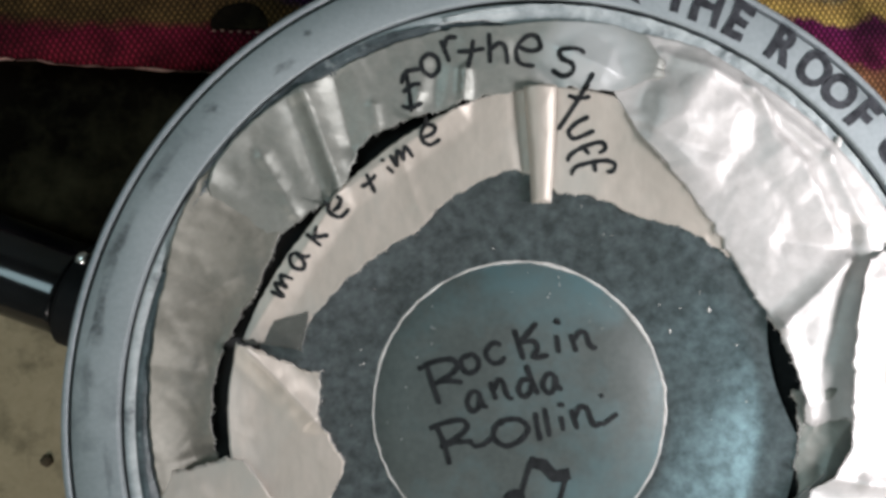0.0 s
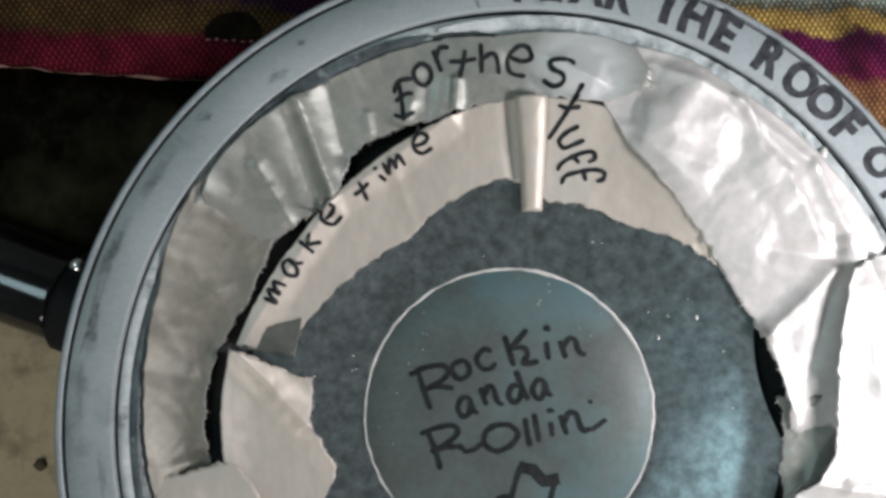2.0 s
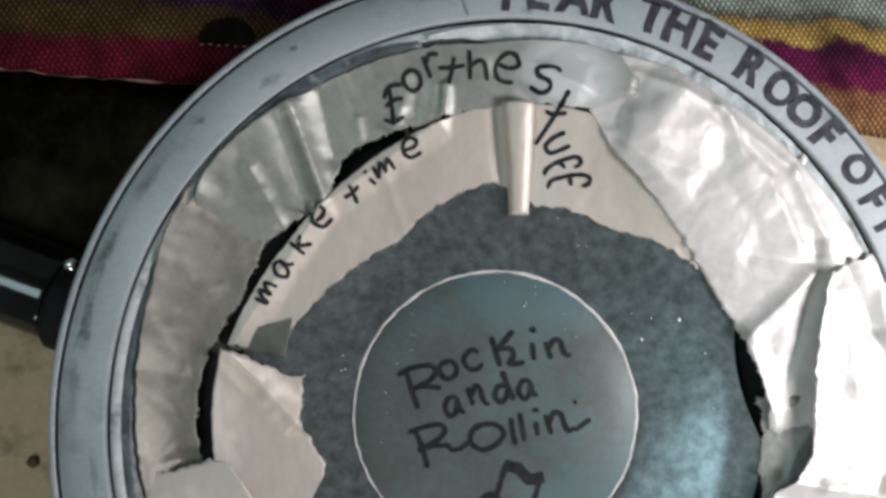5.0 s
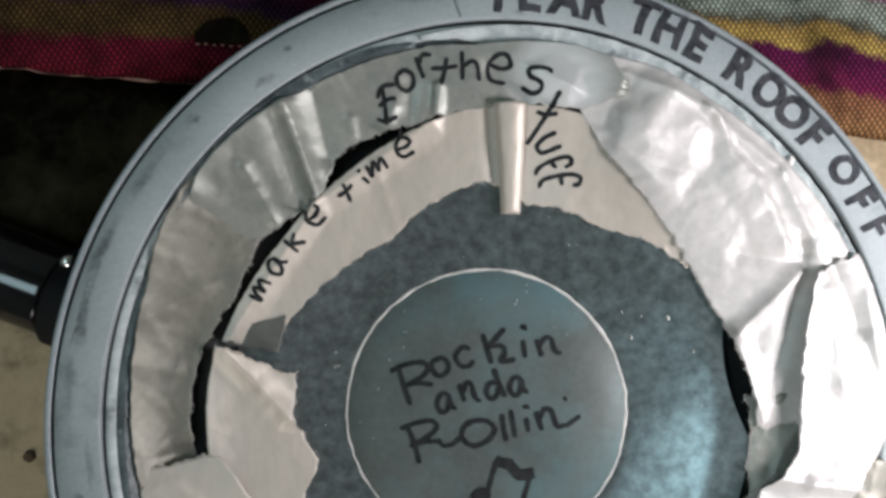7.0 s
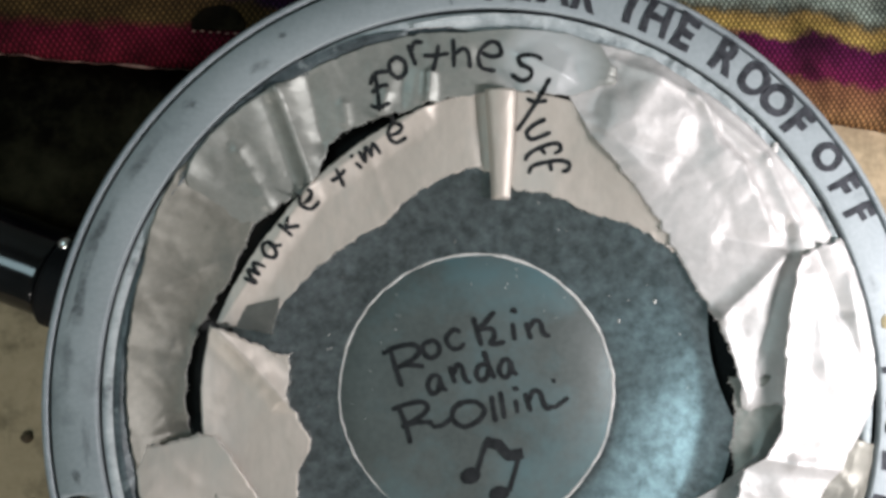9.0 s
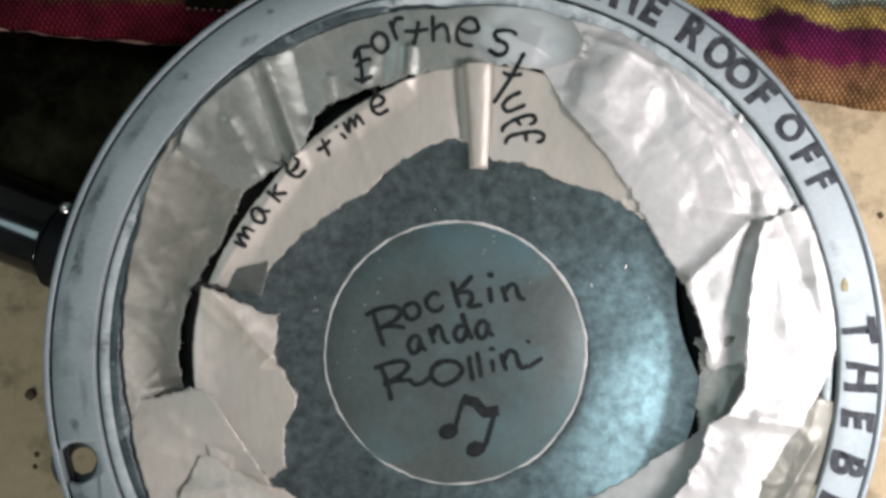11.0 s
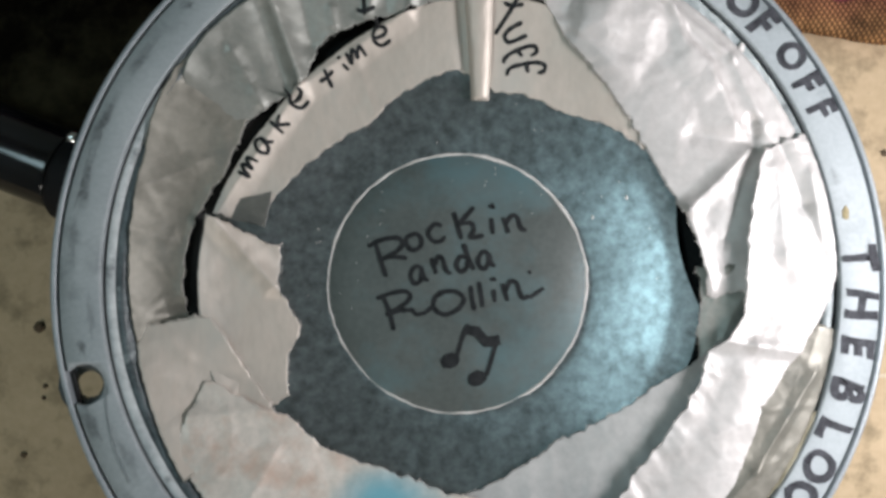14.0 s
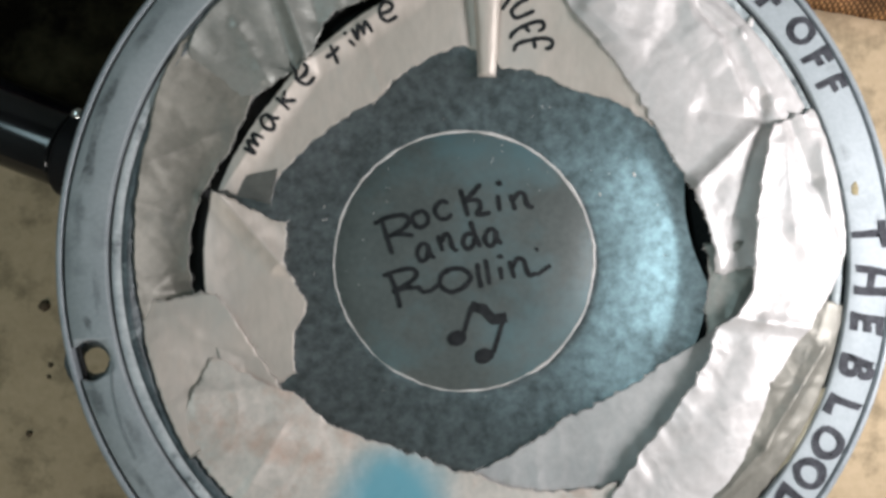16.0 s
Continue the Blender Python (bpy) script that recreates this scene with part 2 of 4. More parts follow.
    dim = t.nodes.new("ShaderNodeMapRange")
    dim.inputs["To Min"].default_value, dim.inputs["To Max"].default_value = 0.35, 1.9
    t.links.new(mul.outputs[0], dim.inputs["Value"])
    tint = t.nodes.new("ShaderNodeMix")
    tint.data_type, tint.blend_type = "RGBA", "MULTIPLY"
    tint.inputs["Factor"].default_value = 1.0
    t.links.new(halves.outputs["Result"], tint.inputs["A"])
    t.links.new(dim.outputs[0], tint.inputs["B"])
    worn = node(t, "ShaderNodeTexNoise", Scale=70.0, Detail=5.0, Roughness=0.7)
    t.links.new(co.outputs["Object"], worn.inputs["Vector"])
    patch = t.nodes.new("ShaderNodeMapRange")
    patch.inputs["From Min"].default_value, patch.inputs["From Max"].default_value = 0.35, 0.62
    patch.inputs["To Min"].default_value, patch.inputs["To Max"].default_value = 0.35, 1.25
    t.links.new(worn.outputs["Fac"], patch.inputs["Value"])
    aged = t.nodes.new("ShaderNodeMix")
    aged.data_type, aged.blend_type = "RGBA", "MULTIPLY"
    aged.inputs["Factor"].default_value = 1.0
    t.links.new(tint.outputs["Result"], aged.inputs["A"])
    t.links.new(patch.outputs[0], aged.inputs["B"])
    t.links.new(aged.outputs["Result"], bsdf.inputs["Base Color"])
    b = t.nodes.new("ShaderNodeBump")
    b.inputs["Strength"].default_value, b.inputs["Distance"].default_value = 0.8, 0.0006
    t.links.new(mul.outputs[0], b.inputs["Height"])
    t.links.new(b.outputs[0], bsdf.inputs["Normal"])
    return mat


WOVEN = woven()

# ---- shapes ----
MM = 0.001
TOP = 37.0  # the rim's top over the floor, mm


def link(name, bm, material, parent=None, label="", smooth=True):
    mesh = bpy.data.meshes.new(name)
    bm.normal_update()
    bm.to_mesh(mesh)
    bm.free()
    for m in material if isinstance(material, (list, tuple)) else (material,):
        mesh.materials.append(m)
    if smooth:
        for p in mesh.polygons:
            p.use_smooth = True
    ob = new(name, mesh)
    if parent:
        ob.parent = parent
    if label:
        tagged(ob, label)
    return ob


part = link


def lathe(profile, steps=256, wobble=0.0):
    """A ring turned from (radius, height) pairs in mm, closed."""
    bm = bmesh.new()
    loops = []
    for n in range(steps):
        a = 2 * math.pi * n / steps
        loop = []
        for r, z in profile:
            d = wobble * noise.noise((3 * math.cos(a), 3 * math.sin(a), r))
            loop.append(bm.verts.new(((r + d) * MM * math.cos(a), (r + d) * MM * math.sin(a), z * MM)))
        loops.append(loop)
    for n in range(steps):
        one, two = loops[n], loops[(n + 1) % steps]
        for k in range(len(profile)):
            j = (k + 1) % len(profile)
            bm.faces.new((one[k], two[k], two[j], one[j]))
    bmesh.ops.recalc_face_normals(bm, faces=bm.faces)
    return bm


def at_angle(pairs, a):
    """Radius at an angle from (angle, radius) pairs in rising order."""
    return float(np.interp(a, [p[0] for p in pairs], [p[1] for p in pairs]))


def cone_height(x, y):
    """The cone's face in mm over the floor; it sits a little askew in its rim."""
    r = math.hypot(x + 4, y + 3)
    z = 17.5 + max(r - 42, 0) / 51 * 12 + 0.055 * x
    return z if z < 30 else 30 + 4.0 * math.tanh((z - 30) / 4.0)


def cone_flare(x, y):
    """The bare cone between cap and foil, flaring outwards."""
    d = max(math.hypot(x + 4, y + 3) - 42, 0)
    return 17.5 + min(0.18 * d + 0.0042 * d * d, 0.235 * d + 0.95) + 0.055 * x


def crumple(x, y, size, seed):
    """Soft swells with a few long sharp folds, about -1 to 1."""
    p = Vector((x / size + seed, y / size - seed, seed * 0.37))
    p += 0.30 * noise.noise_vector(p * 0.9)
    swell = noise.noise(p * 0.9) + 0.4 * noise.noise(p * 2.1)
    folds = max(0.0, 1 - 6.0 * abs(noise.noise(p * 0.75 + Vector((9, 2, 4)))))
    fine = max(0.0, 1 - 7.0 * abs(noise.noise(p * 1.9 + Vector((3, 8, 1)))))
    return swell + 0.55 * folds + 0.22 * fine


def scarp(x, y, edge):
    """A crest from one place to another: a long slope on its left, a short drop on its right."""
    x1, y1, x2, y2, high, left, right = edge
    dx, dy = x2 - x1, y2 - y1
    size = math.hypot(dx, dy)
    along = ((x - x1) * dx + (y - y1) * dy) / (size * size)
    off = ((y - y1) * dx - (x - x1) * dy) / size + 1.8 * noise.noise((x * 0.16, y * 0.16, 6))
    end = max(0.0, -along, along - 1.0) * size
    side = off / left if off > 0 else -off / right
    fall = max(0.0, 1 - side)
    return high * (fall * fall * (3 - 2 * fall) if off < 0 else fall) * max(0.0, 1 - end / 7.0)


def ridge(x, y, crease):
    x1, y1, x2, y2, high, wide = crease
    dx, dy = x2 - x1, y2 - y1
    along = ((x - x1) * dx + (y - y1) * dy) / (dx * dx + dy * dy)
    off = math.hypot(x - x1 - along * dx, y - y1 - along * dy)
    end = max(0.0, -along, along - 1.0) * math.hypot(dx, dy)
    return high * max(0.0, 1 - (off + end) / wide) ** 1.6


def polar(a, r):
    return r * math.cos(radians(a)), r * math.sin(radians(a))


def crease_polar(a1, r1, a2, r2, high, wide):
    return (*polar(a1, r1), *polar(a2, r2), high, wide)


def slope_top(r):
    """Height of the gasket and its slope, just above their faces."""
    return float(np.interp(r, [99, 103, 105, 107, 109.8], [28.2, 31.4, 33.0, 35.1, 35.8]))


def foil_sheet(name, inner, outer, lift, lip_in, lip_out, rumple, size, seed, material, label, parent, creases=(), torn=0.9, step=0.55, thick=0.35, end_lift=(0, 0), fibres=110, slant=0.0, scarps=(), steps=(), pleats=0.0):
    """A torn sheet over the cone between two edges, each given as (angle, radius) pairs.
    lift, lip_in, lip_out: mm over the cone in the middle, at the inner and at the outer edge."""
    a0, a1 = max(inner[0][0], outer[0][0]), min(inner[-1][0], outer[-1][0])
    count = max(24, int((a1 - a0) / step))
    rows = 44
    bm = bmesh.new()
    tops, lows = [], []
    for n in range(count + 1):
        a = a0 + (a1 - a0) * n / count
        ri, ro = at_angle(inner, a), at_angle(outer, a)
        ri += torn * (noise.noise((a * 0.45, seed, 0)) + 0.28 * noise.noise((a * 2.1, seed, 5)))
        ro += 0.4 * torn * noise.noise((a * 0.8, seed, 9))
        short = max(0.0, slope_top(ro) + 0.7 - cone_height(*polar(a, ro)) - lift - lip_out) if ro > 99 else 0.0
        top, low = [], []
        for k in range(rows + 1):
            u = k / rows
            r = ri + (ro - ri) * u
            skew = torn * (2.2 * noise.noise((r * 0.13, seed, 3)) + 0.7 * noise.noise((r * 0.5, seed, 5)) + 0.35 * noise.noise((r * 1.3, seed, 7))) if n in (0, count) else 0
            x, y = polar(a + skew + slant * u * max(0, 1 - (a - a0) / 30), r)
            edge_in, edge_out = max(0, 1 - u / 0.35), max(0, (u - 0.6) / 0.4)
            edge_a, edge_b = max(0, 1 - (a - a0) / 7), max(0, 1 - (a1 - a) / 7)
            z = cone_height(x, y) + lift + lip_in * edge_in ** 1.5 + lip_out * edge_out ** 1.5
            z += end_lift[0] * edge_a ** 1.5 + end_lift[1] * edge_b ** 1.5
            calm = min(1.0, 6 * u + 0.25, 6 * (1 - u) + 0.25)
            z += rumple * calm * crumple(x, y, size, seed) + 0.10 * noise.noise((x * 0.3, y * 0.3, seed))
            z += sum(ridge(x, y, c) for c in creases)
            z += max([scarp(x, y, e) for e in scarps], default=0.0)
            for at, high, wide in steps:
                w = min(1.0, max(0.0, (a - at) / wide))
                z += high * w * w * (3 - 2 * w) * (1 - u) ** 0.6 * max(0.0, 1 - max(0.0, a - at - wide) / 16)
            z += short * u ** 2
            if r > 99:
                z = max(z, slope_top(r))
            if pleats:
                z += pleats * max(0.0, 1 - u / 0.4) * noise.noise((a * 0.55 + 0.1 * r, seed, 11))
            top.append(bm.verts.new((x * MM, y * MM, z * MM)))
            low.append(bm.verts.new((x * MM, y * MM, (z - thick) * MM)))
        tops.append(top)
        lows.append(low)
    for n in range(count):
        for k in range(rows):
            bm.faces.new((tops[n][k], tops[n][k + 1], tops[n + 1][k + 1], tops[n + 1][k]))
            bm.faces.new((lows[n][k], lows[n + 1][k], lows[n + 1][k + 1], lows[n][k + 1]))
        for k in (0, rows):
            f = bm.faces.new((tops[n][k], tops[n + 1][k], lows[n + 1][k], lows[n][k]))
            f.material_index = 1
    for n in (0, count):
        for k in range(rows):
            f = bm.faces.new((tops[n][k], tops[n][k + 1], lows[n][k + 1], lows[n][k]))
            f.material_index = 1
    bmesh.ops.recalc_face_normals(bm, faces=bm.faces)
    spots = [v.co.copy() for row in tops for v in row[:1]]
    made = part(name, bm, (material, TEAR), parent, label)
    # frayed paper fibres along the torn inner edge
    rng = random.Random(int(seed * 10))
    bm = bmesh.new()
    for _ in range(fibres):
        foot = rng.choice(spots)
        inward = -Vector((foot.x, foot.y, 0)).normalized()
        way = inward + Vector((rng.uniform(-1, 1), rng.uniform(-1, 1), rng.uniform(-0.3, 0.8))) * 0.8
        tip = foot + way.normalized() * rng.uniform(0.4, 1.5) * MM
        side = way.cross(Vector((0, 0, 1))).normalized() * rng.uniform(0.05, 0.14) * MM
        up = Vector((0, 0, 0.1 * MM))
        base = [bm.verts.new(p) for p in (foot + side, foot - side, foot + up)]
        end = bm.verts.new(tip)
        for k in range(3):
            bm.faces.new((base[k], base[(k + 1) % 3], end))
        bm.faces.new(base[::-1])
    tagged(part("frayed_fibre", bm, TEAR, made, "fine frayed paper fibres"), kind="stuff")
    return made


def slab(x0, x1, y0, y1, z0, z1):
    bm = bmesh.new()
    bmesh.ops.create_cube(bm, size=1)
    for v in bm.verts:
        v.co = ((x0 if v.co.x < 0 else x1), (y0 if v.co.y < 0 else y1), (z0 if v.co.z < 0 else z1))
    return bm


# ---- the room ----
tagged(link("floor", slab(-1.6, 1.6, -1.6, 1.6, -0.1, 0.0), FLOOR, smooth=False), "worn tan stone floor with dark specks", "floor", kind="structure")
# Walls and ceiling are out of view, added to bounce and reflect light.
for name, box in (("wall_north", (-1.7, 1.7, 1.6, 1.7)), ("wall_south", (-1.7, 1.7, -1.7, -1.6)), ("wall_east", (1.6, 1.7, -1.6, 1.6)), ("wall_west", (-1.7, -1.6, -1.6, 1.6))):
    tagged(link(name, slab(*box, -0.1, 2.4), PLASTER, smooth=False), "plain pale plaster wall, unseen, added to close the room for reflections", "wall", kind="structure")
tagged(link("ceiling", slab(-1.7, 1.7, -1.7, 1.7, 2.4, 2.5), PLASTER, smooth=False), "plain pale plaster ceiling, unseen, added for reflections", "ceiling", kind="structure")
bm = slab(0.126, 0.32, -0.0350, -0.0338, 0.0, 0.0006)
tagged(link("joint", bm, GROUT, smooth=False), "thin pale joint line in the tan floor", "floor joint", kind="structure")

# ---- the loudspeaker ----
speaker = tagged(new("loudspeaker"), "round grey loudspeaker lying face up, patched with torn written-on foil", "loudspeaker")
bm = lathe([(110.0, TOP), (110.6, TOP + 0.25), (121.5, TOP + 0.25), (121.9, TOP - 0.1), (121.9, TOP - 2.2), (110.0, TOP - 2.2)], 360, 0.25)
rim = part("rim", bm, RIM, speaker, "grey painted flat metal rim with marker lettering")


def cut_hole(ob, cutters):
    """Cuts bodies through a mesh."""
    for bm in cutters:
        mesh = bpy.data.meshes.new("cut")
        bm.to_mesh(mesh)
        bm.free()
        tool = new("cut", mesh)
        mod = ob.modifiers.new("cut", "BOOLEAN")
        mod.object, mod.operation, mod.solver = tool, "DIFFERENCE", "EXACT"
        deps = bpy.context.evaluated_depsgraph_get()
        made = bpy.data.meshes.new_from_object(ob.evaluated_get(deps))
        ob.modifiers.clear()
        ob.data = made
        bpy.data.objects.remove(tool)


def plug(a, r, radius):
    bm = bmesh.new()
    bmesh.ops.create_cone(bm, cap_ends=True, segments=32, radius1=radius * MM, radius2=radius * MM, depth=0.02)
    x, y = polar(a, r)
    bmesh.ops.translate(bm, verts=bm.verts, vec=(x * MM, y * MM, TOP * MM))
    return bm


cut_hole(rim, [plug(195.6, 118.3, 6.0)])
x, y = polar(195.8, 119.2)
# Dark hole wall: the hole's depth shade is in its colour.
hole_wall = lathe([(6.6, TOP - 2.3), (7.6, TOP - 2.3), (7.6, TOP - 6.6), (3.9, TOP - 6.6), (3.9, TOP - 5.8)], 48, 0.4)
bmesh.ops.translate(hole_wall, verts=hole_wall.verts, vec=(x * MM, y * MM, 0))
part("screw_hole_edge", hole_wall, GASKET_DARK, speaker, "dark edge of the screw hole, depth shade put into its colour")
part("outer_bead", lathe([(122.9, TOP - 0.3), (123.3, TOP + 0.1), (124.2, TOP + 0.1), (124.7, TOP - 0.5), (124.7, TOP - 4.5), (122.9, TOP - 4.5)], 360), BEAD, speaker, "thin bare metal outer edge")
part("edge_groove", lathe([(121.6, TOP - 3.0), (123.1, TOP - 3.0), (123.1, TOP - 4.4), (121.6, TOP - 4.4)], 256), BLACK, speaker, "dark groove inside the outer edge")
bm = lathe([(106.6, TOP - 3.6), (107.2, TOP - 2.5), (108.9, TOP - 1.9), (109.5, TOP - 2.3), (109.5, TOP - 8), (106.6, TOP - 8)], 360, 0.5)
bmesh.ops.translate(bm, verts=bm.verts, vec=(-0.0003, 0, 0))
part("gasket", bm, GASKET, speaker, "dirty whitish inner gasket ring")
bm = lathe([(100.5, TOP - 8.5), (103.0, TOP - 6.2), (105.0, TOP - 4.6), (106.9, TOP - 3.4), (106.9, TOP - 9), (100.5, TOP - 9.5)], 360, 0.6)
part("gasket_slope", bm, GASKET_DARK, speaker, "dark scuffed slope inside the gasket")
part("surround", lathe([(70, 20), (95, 23.2), (110.5, TOP - 5.5), (110.5, TOP - 9), (95, 18), (70, 15)], 200), BLACK, speaker, "black rubber surround under the foil")
part("basket", lathe([(112, TOP - 2.4), (114, TOP - 4), (96, 14), (62, 0.2), (10, 0.2), (10, 6), (60, 6), (92, 16)], 128), COLLAR, speaker, "dark pressed metal basket")

# cone with its cap and glue ring
CAP_X, CAP_Y = -4.6, -2.0
bm = bmesh.new()
grid = []
for n in range(240):
    a = 2 * math.pi * n / 240
    loop = []
    for k in range(24):
        out = 75.0 - 5.4 * max(0.0, 1 - ((math.degrees(a) + 180) % 360 - 189) ** 2 / 230)
        r = 41.0 + (out - 41.0) * k / 23
        x, y = r * math.cos(a) + CAP_X, r * math.sin(a) + CAP_Y
        z = cone_flare(x, y) + 0.25 * noise.noise((x * 0.05, y * 0.05, 2))
        loop.append(bm.verts.new((x * MM, y * MM, z * MM)))
    grid.append(loop)
for n in range(240):
    for k in range(23):
        bm.faces.new((grid[n][k], grid[n][k + 1], grid[(n + 1) % 240][k + 1], grid[(n + 1) % 240][k]))
bmesh.ops.recalc_face_normals(bm, faces=bm.faces)
if sum(f.normal.z for f in bm.faces) < 0:
    bmesh.ops.reverse_faces(bm, faces=bm.faces)
cone = part("cone", bm, CONE, speaker, "dark blue-grey painted loudspeaker cone")

bm = bmesh.new()
mid = bm.verts.new((CAP_X * MM, CAP_Y * MM, 0))
loops = []
for k in range(1, 31):
    r = 42.0 * k / 30
    loop = []
    for n in range(160):
        a = 2 * math.pi * n / 160
        x, y = r * math.cos(a) + CAP_X, r * math.sin(a) + CAP_Y
        dish = 3.4 * (1 - (r / 42.0) ** 5) + 0.2 * noise.noise((x * 0.06, y * 0.06, 8))
        loop.append(bm.verts.new((x * MM, y * MM, (17.6 + 0.055 * x + dish) * MM)))
    loops.append(loop)
mid.co.z = (17.6 + 3.4 + 0.055 * CAP_X) * MM
for n in range(160):
    bm.faces.new((mid, loops[0][n], loops[0][(n + 1) % 160]))
    for k in range(29):
        bm.faces.new((loops[k][n], loops[k + 1][n], loops[k + 1][(n + 1) % 160], loops[k][(n + 1) % 160]))
cap = part("dust_cap", bm, CAP, speaker, "dark domed dust cap with hand-written words")

bm = bmesh.new()
rings = []
for n in range(320):
    a = 2 * math.pi * n / 320
    wide = 0.40 + 0.38 * noise.noise((6 * math.cos(a), 6 * math.sin(a), 1)) + 0.12 * math.sin(a + 0.6)
    shift = 0.35 * noise.noise((3 * math.cos(a), 3 * math.sin(a), 4)) + 0.32 * noise.noise((14 * math.cos(a), 14 * math.sin(a), 4))
    loop = []
    for m in range(8):
        b = 2 * math.pi * m / 8
        r = 41.7 + shift + wide * math.cos(b)
        x, y = r * math.cos(a) + CAP_X, r * math.sin(a) + CAP_Y
        loop.append(bm.verts.new((x * MM, y * MM, (17.75 + 0.055 * x + 0.5 * wide * math.sin(b)) * MM)))
    rings.append(loop)
for n in range(320):
    for m in range(8):
        bm.faces.new((rings[n][m], rings[(n + 1) % 320][m], rings[(n + 1) % 320][(m + 1) % 8], rings[n][(m + 1) % 8]))
bmesh.ops.recalc_face_normals(bm, faces=bm.faces)
part("glue_ring", bm, GLUE, speaker, "uneven pale glue ring round the cap")

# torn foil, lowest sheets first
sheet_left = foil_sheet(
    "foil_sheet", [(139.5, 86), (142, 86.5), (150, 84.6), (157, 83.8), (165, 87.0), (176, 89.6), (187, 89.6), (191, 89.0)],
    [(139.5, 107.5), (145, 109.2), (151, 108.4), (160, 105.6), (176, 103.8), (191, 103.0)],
    2.2, 0.4, 0.0, 0.45, 22.0, 1.7, FOIL_GREY, "dull silver foil round the edge with pinched folds, colour darkened for shade", speaker, end_lift=(-1.6, -0.4),
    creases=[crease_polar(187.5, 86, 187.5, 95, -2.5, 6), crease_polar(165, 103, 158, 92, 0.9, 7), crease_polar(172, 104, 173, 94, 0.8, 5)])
sheet_lower = foil_sheet(
    "foil_sheet", [(188.6, 82), (194, 79), (202, 76), (216, 74)], [(188.6, 101.5), (192, 103.0), (197, 103.4), (207, 104.2), (216, 105.2)],
    2.3, 0.0, 0.0, 0.45, 20.0, 6.6, FOIL_WARM, "warm silver paper with a pinched end", speaker, steps=((188.4, 3.6, 0.2),), end_lift=(-1.2, 0), torn=0.7,
    creases=[crease_polar(196, 102, 205, 86, 0.7, 6)])
# Dark scuffed arc, also painting in the shaded gap between rim and foil.
scuff_and_gap_shade = foil_sheet(
    "scuff_and_gap_shade", [(104, 105.6), (118, 105.0), (152, 105.4)], [(104, 106.4), (112, 108.4), (122, 109.4), (146, 109.4), (152, 108.2)],
    -2.0, 0.0, 0.0, 0.5, 9.0, 7.1, GASKET_DARK, "dark scuffed stretch of the gasket, colour also carrying the gap's shade", speaker, torn=0.5, fibres=6)
sheet_band = foil_sheet(
    "foil_sheet", [(20, 100), (50, 99), (85, 101), (97, 105.8), (103, 107.0)], [(20, 108.6), (50, 108.7), (85, 108.8), (97, 108.0), (103, 107.6)], 0.6, -0.6, 0.8, 0.9, 7.0, 9.4, GASKET, "mottled grey-white band along the rim", speaker, torn=0.6)
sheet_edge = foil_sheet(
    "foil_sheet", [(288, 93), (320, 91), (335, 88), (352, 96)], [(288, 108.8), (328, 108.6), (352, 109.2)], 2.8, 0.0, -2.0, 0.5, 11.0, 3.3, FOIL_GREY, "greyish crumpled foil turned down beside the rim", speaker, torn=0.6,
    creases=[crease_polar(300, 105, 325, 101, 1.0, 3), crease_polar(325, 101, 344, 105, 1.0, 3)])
sheet_low = foil_sheet(
    "foil_sheet", [(265, 69), (283, 61.3), (297, 57.5), (312, 59.7), (330, 65.8), (338, 72.0), (346, 78)], [(265, 84), (346, 85)],
    1.6, 0.6, 0.0, 0.35, 22.0, 4.1, FOIL_SIDE, "dull grey strip of foil beneath a brighter one", speaker, torn=1.0)
slot_patch = foil_sheet(
    "foil_sheet", [(337, 75), (345, 71), (357, 70.4), (362, 69)], [(337, 86), (362, 86)], 1.8, -0.2, 0.0, 0.5, 11.0, 6.3, FOIL_TOP, "small creased scrap of foil in the gap", speaker)
sheet_strip = foil_sheet(
    "foil_sheet", [(36.5, 66.5), (47, 63.8), (60, 59.2), (75, 59.6), (83, 58.9), (89, 63), (95, 66), (105, 63.6), (115, 61.3), (124, 58.6), (141, 62.2), (154, 65.8), (163, 69.0), (166.5, 68.6)],
    [(36.5, 67.7), (49, 71), (59, 74.4), (69, 79.8), (75, 87), (84, 87.4), (94, 87.2), (108, 84.0), (121, 82.0), (133, 80.6), (143, 80.4), (155, 81.6), (166.5, 83.4)],
    1.5, 0.3, 0.6, 0.18, 22.0, 2.3, FOIL_WARM, "smooth warm silver strip with hand-written words", speaker, torn=0.8, creases=[crease_polar(104, 85, 133, 80, 1.7, 6), crease_polar(133, 80, 168, 83, 2.0, 6), crease_polar(118, 79, 121, 60, 0.3, 3), crease_polar(93, 86, 92, 62, -0.6, 3.5)], end_lift=(0, -1.0))
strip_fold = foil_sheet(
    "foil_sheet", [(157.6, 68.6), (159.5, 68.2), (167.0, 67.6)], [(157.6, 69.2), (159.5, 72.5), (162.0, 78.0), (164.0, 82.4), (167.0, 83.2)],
    2.2, 0.0, 0.0, 0.10, 14.0, 4.7, FOLD_SHADE, "folded-under end of the paper strip, shade put into its colour", speaker, torn=0.3, end_lift=(0, -1.4), fibres=10)
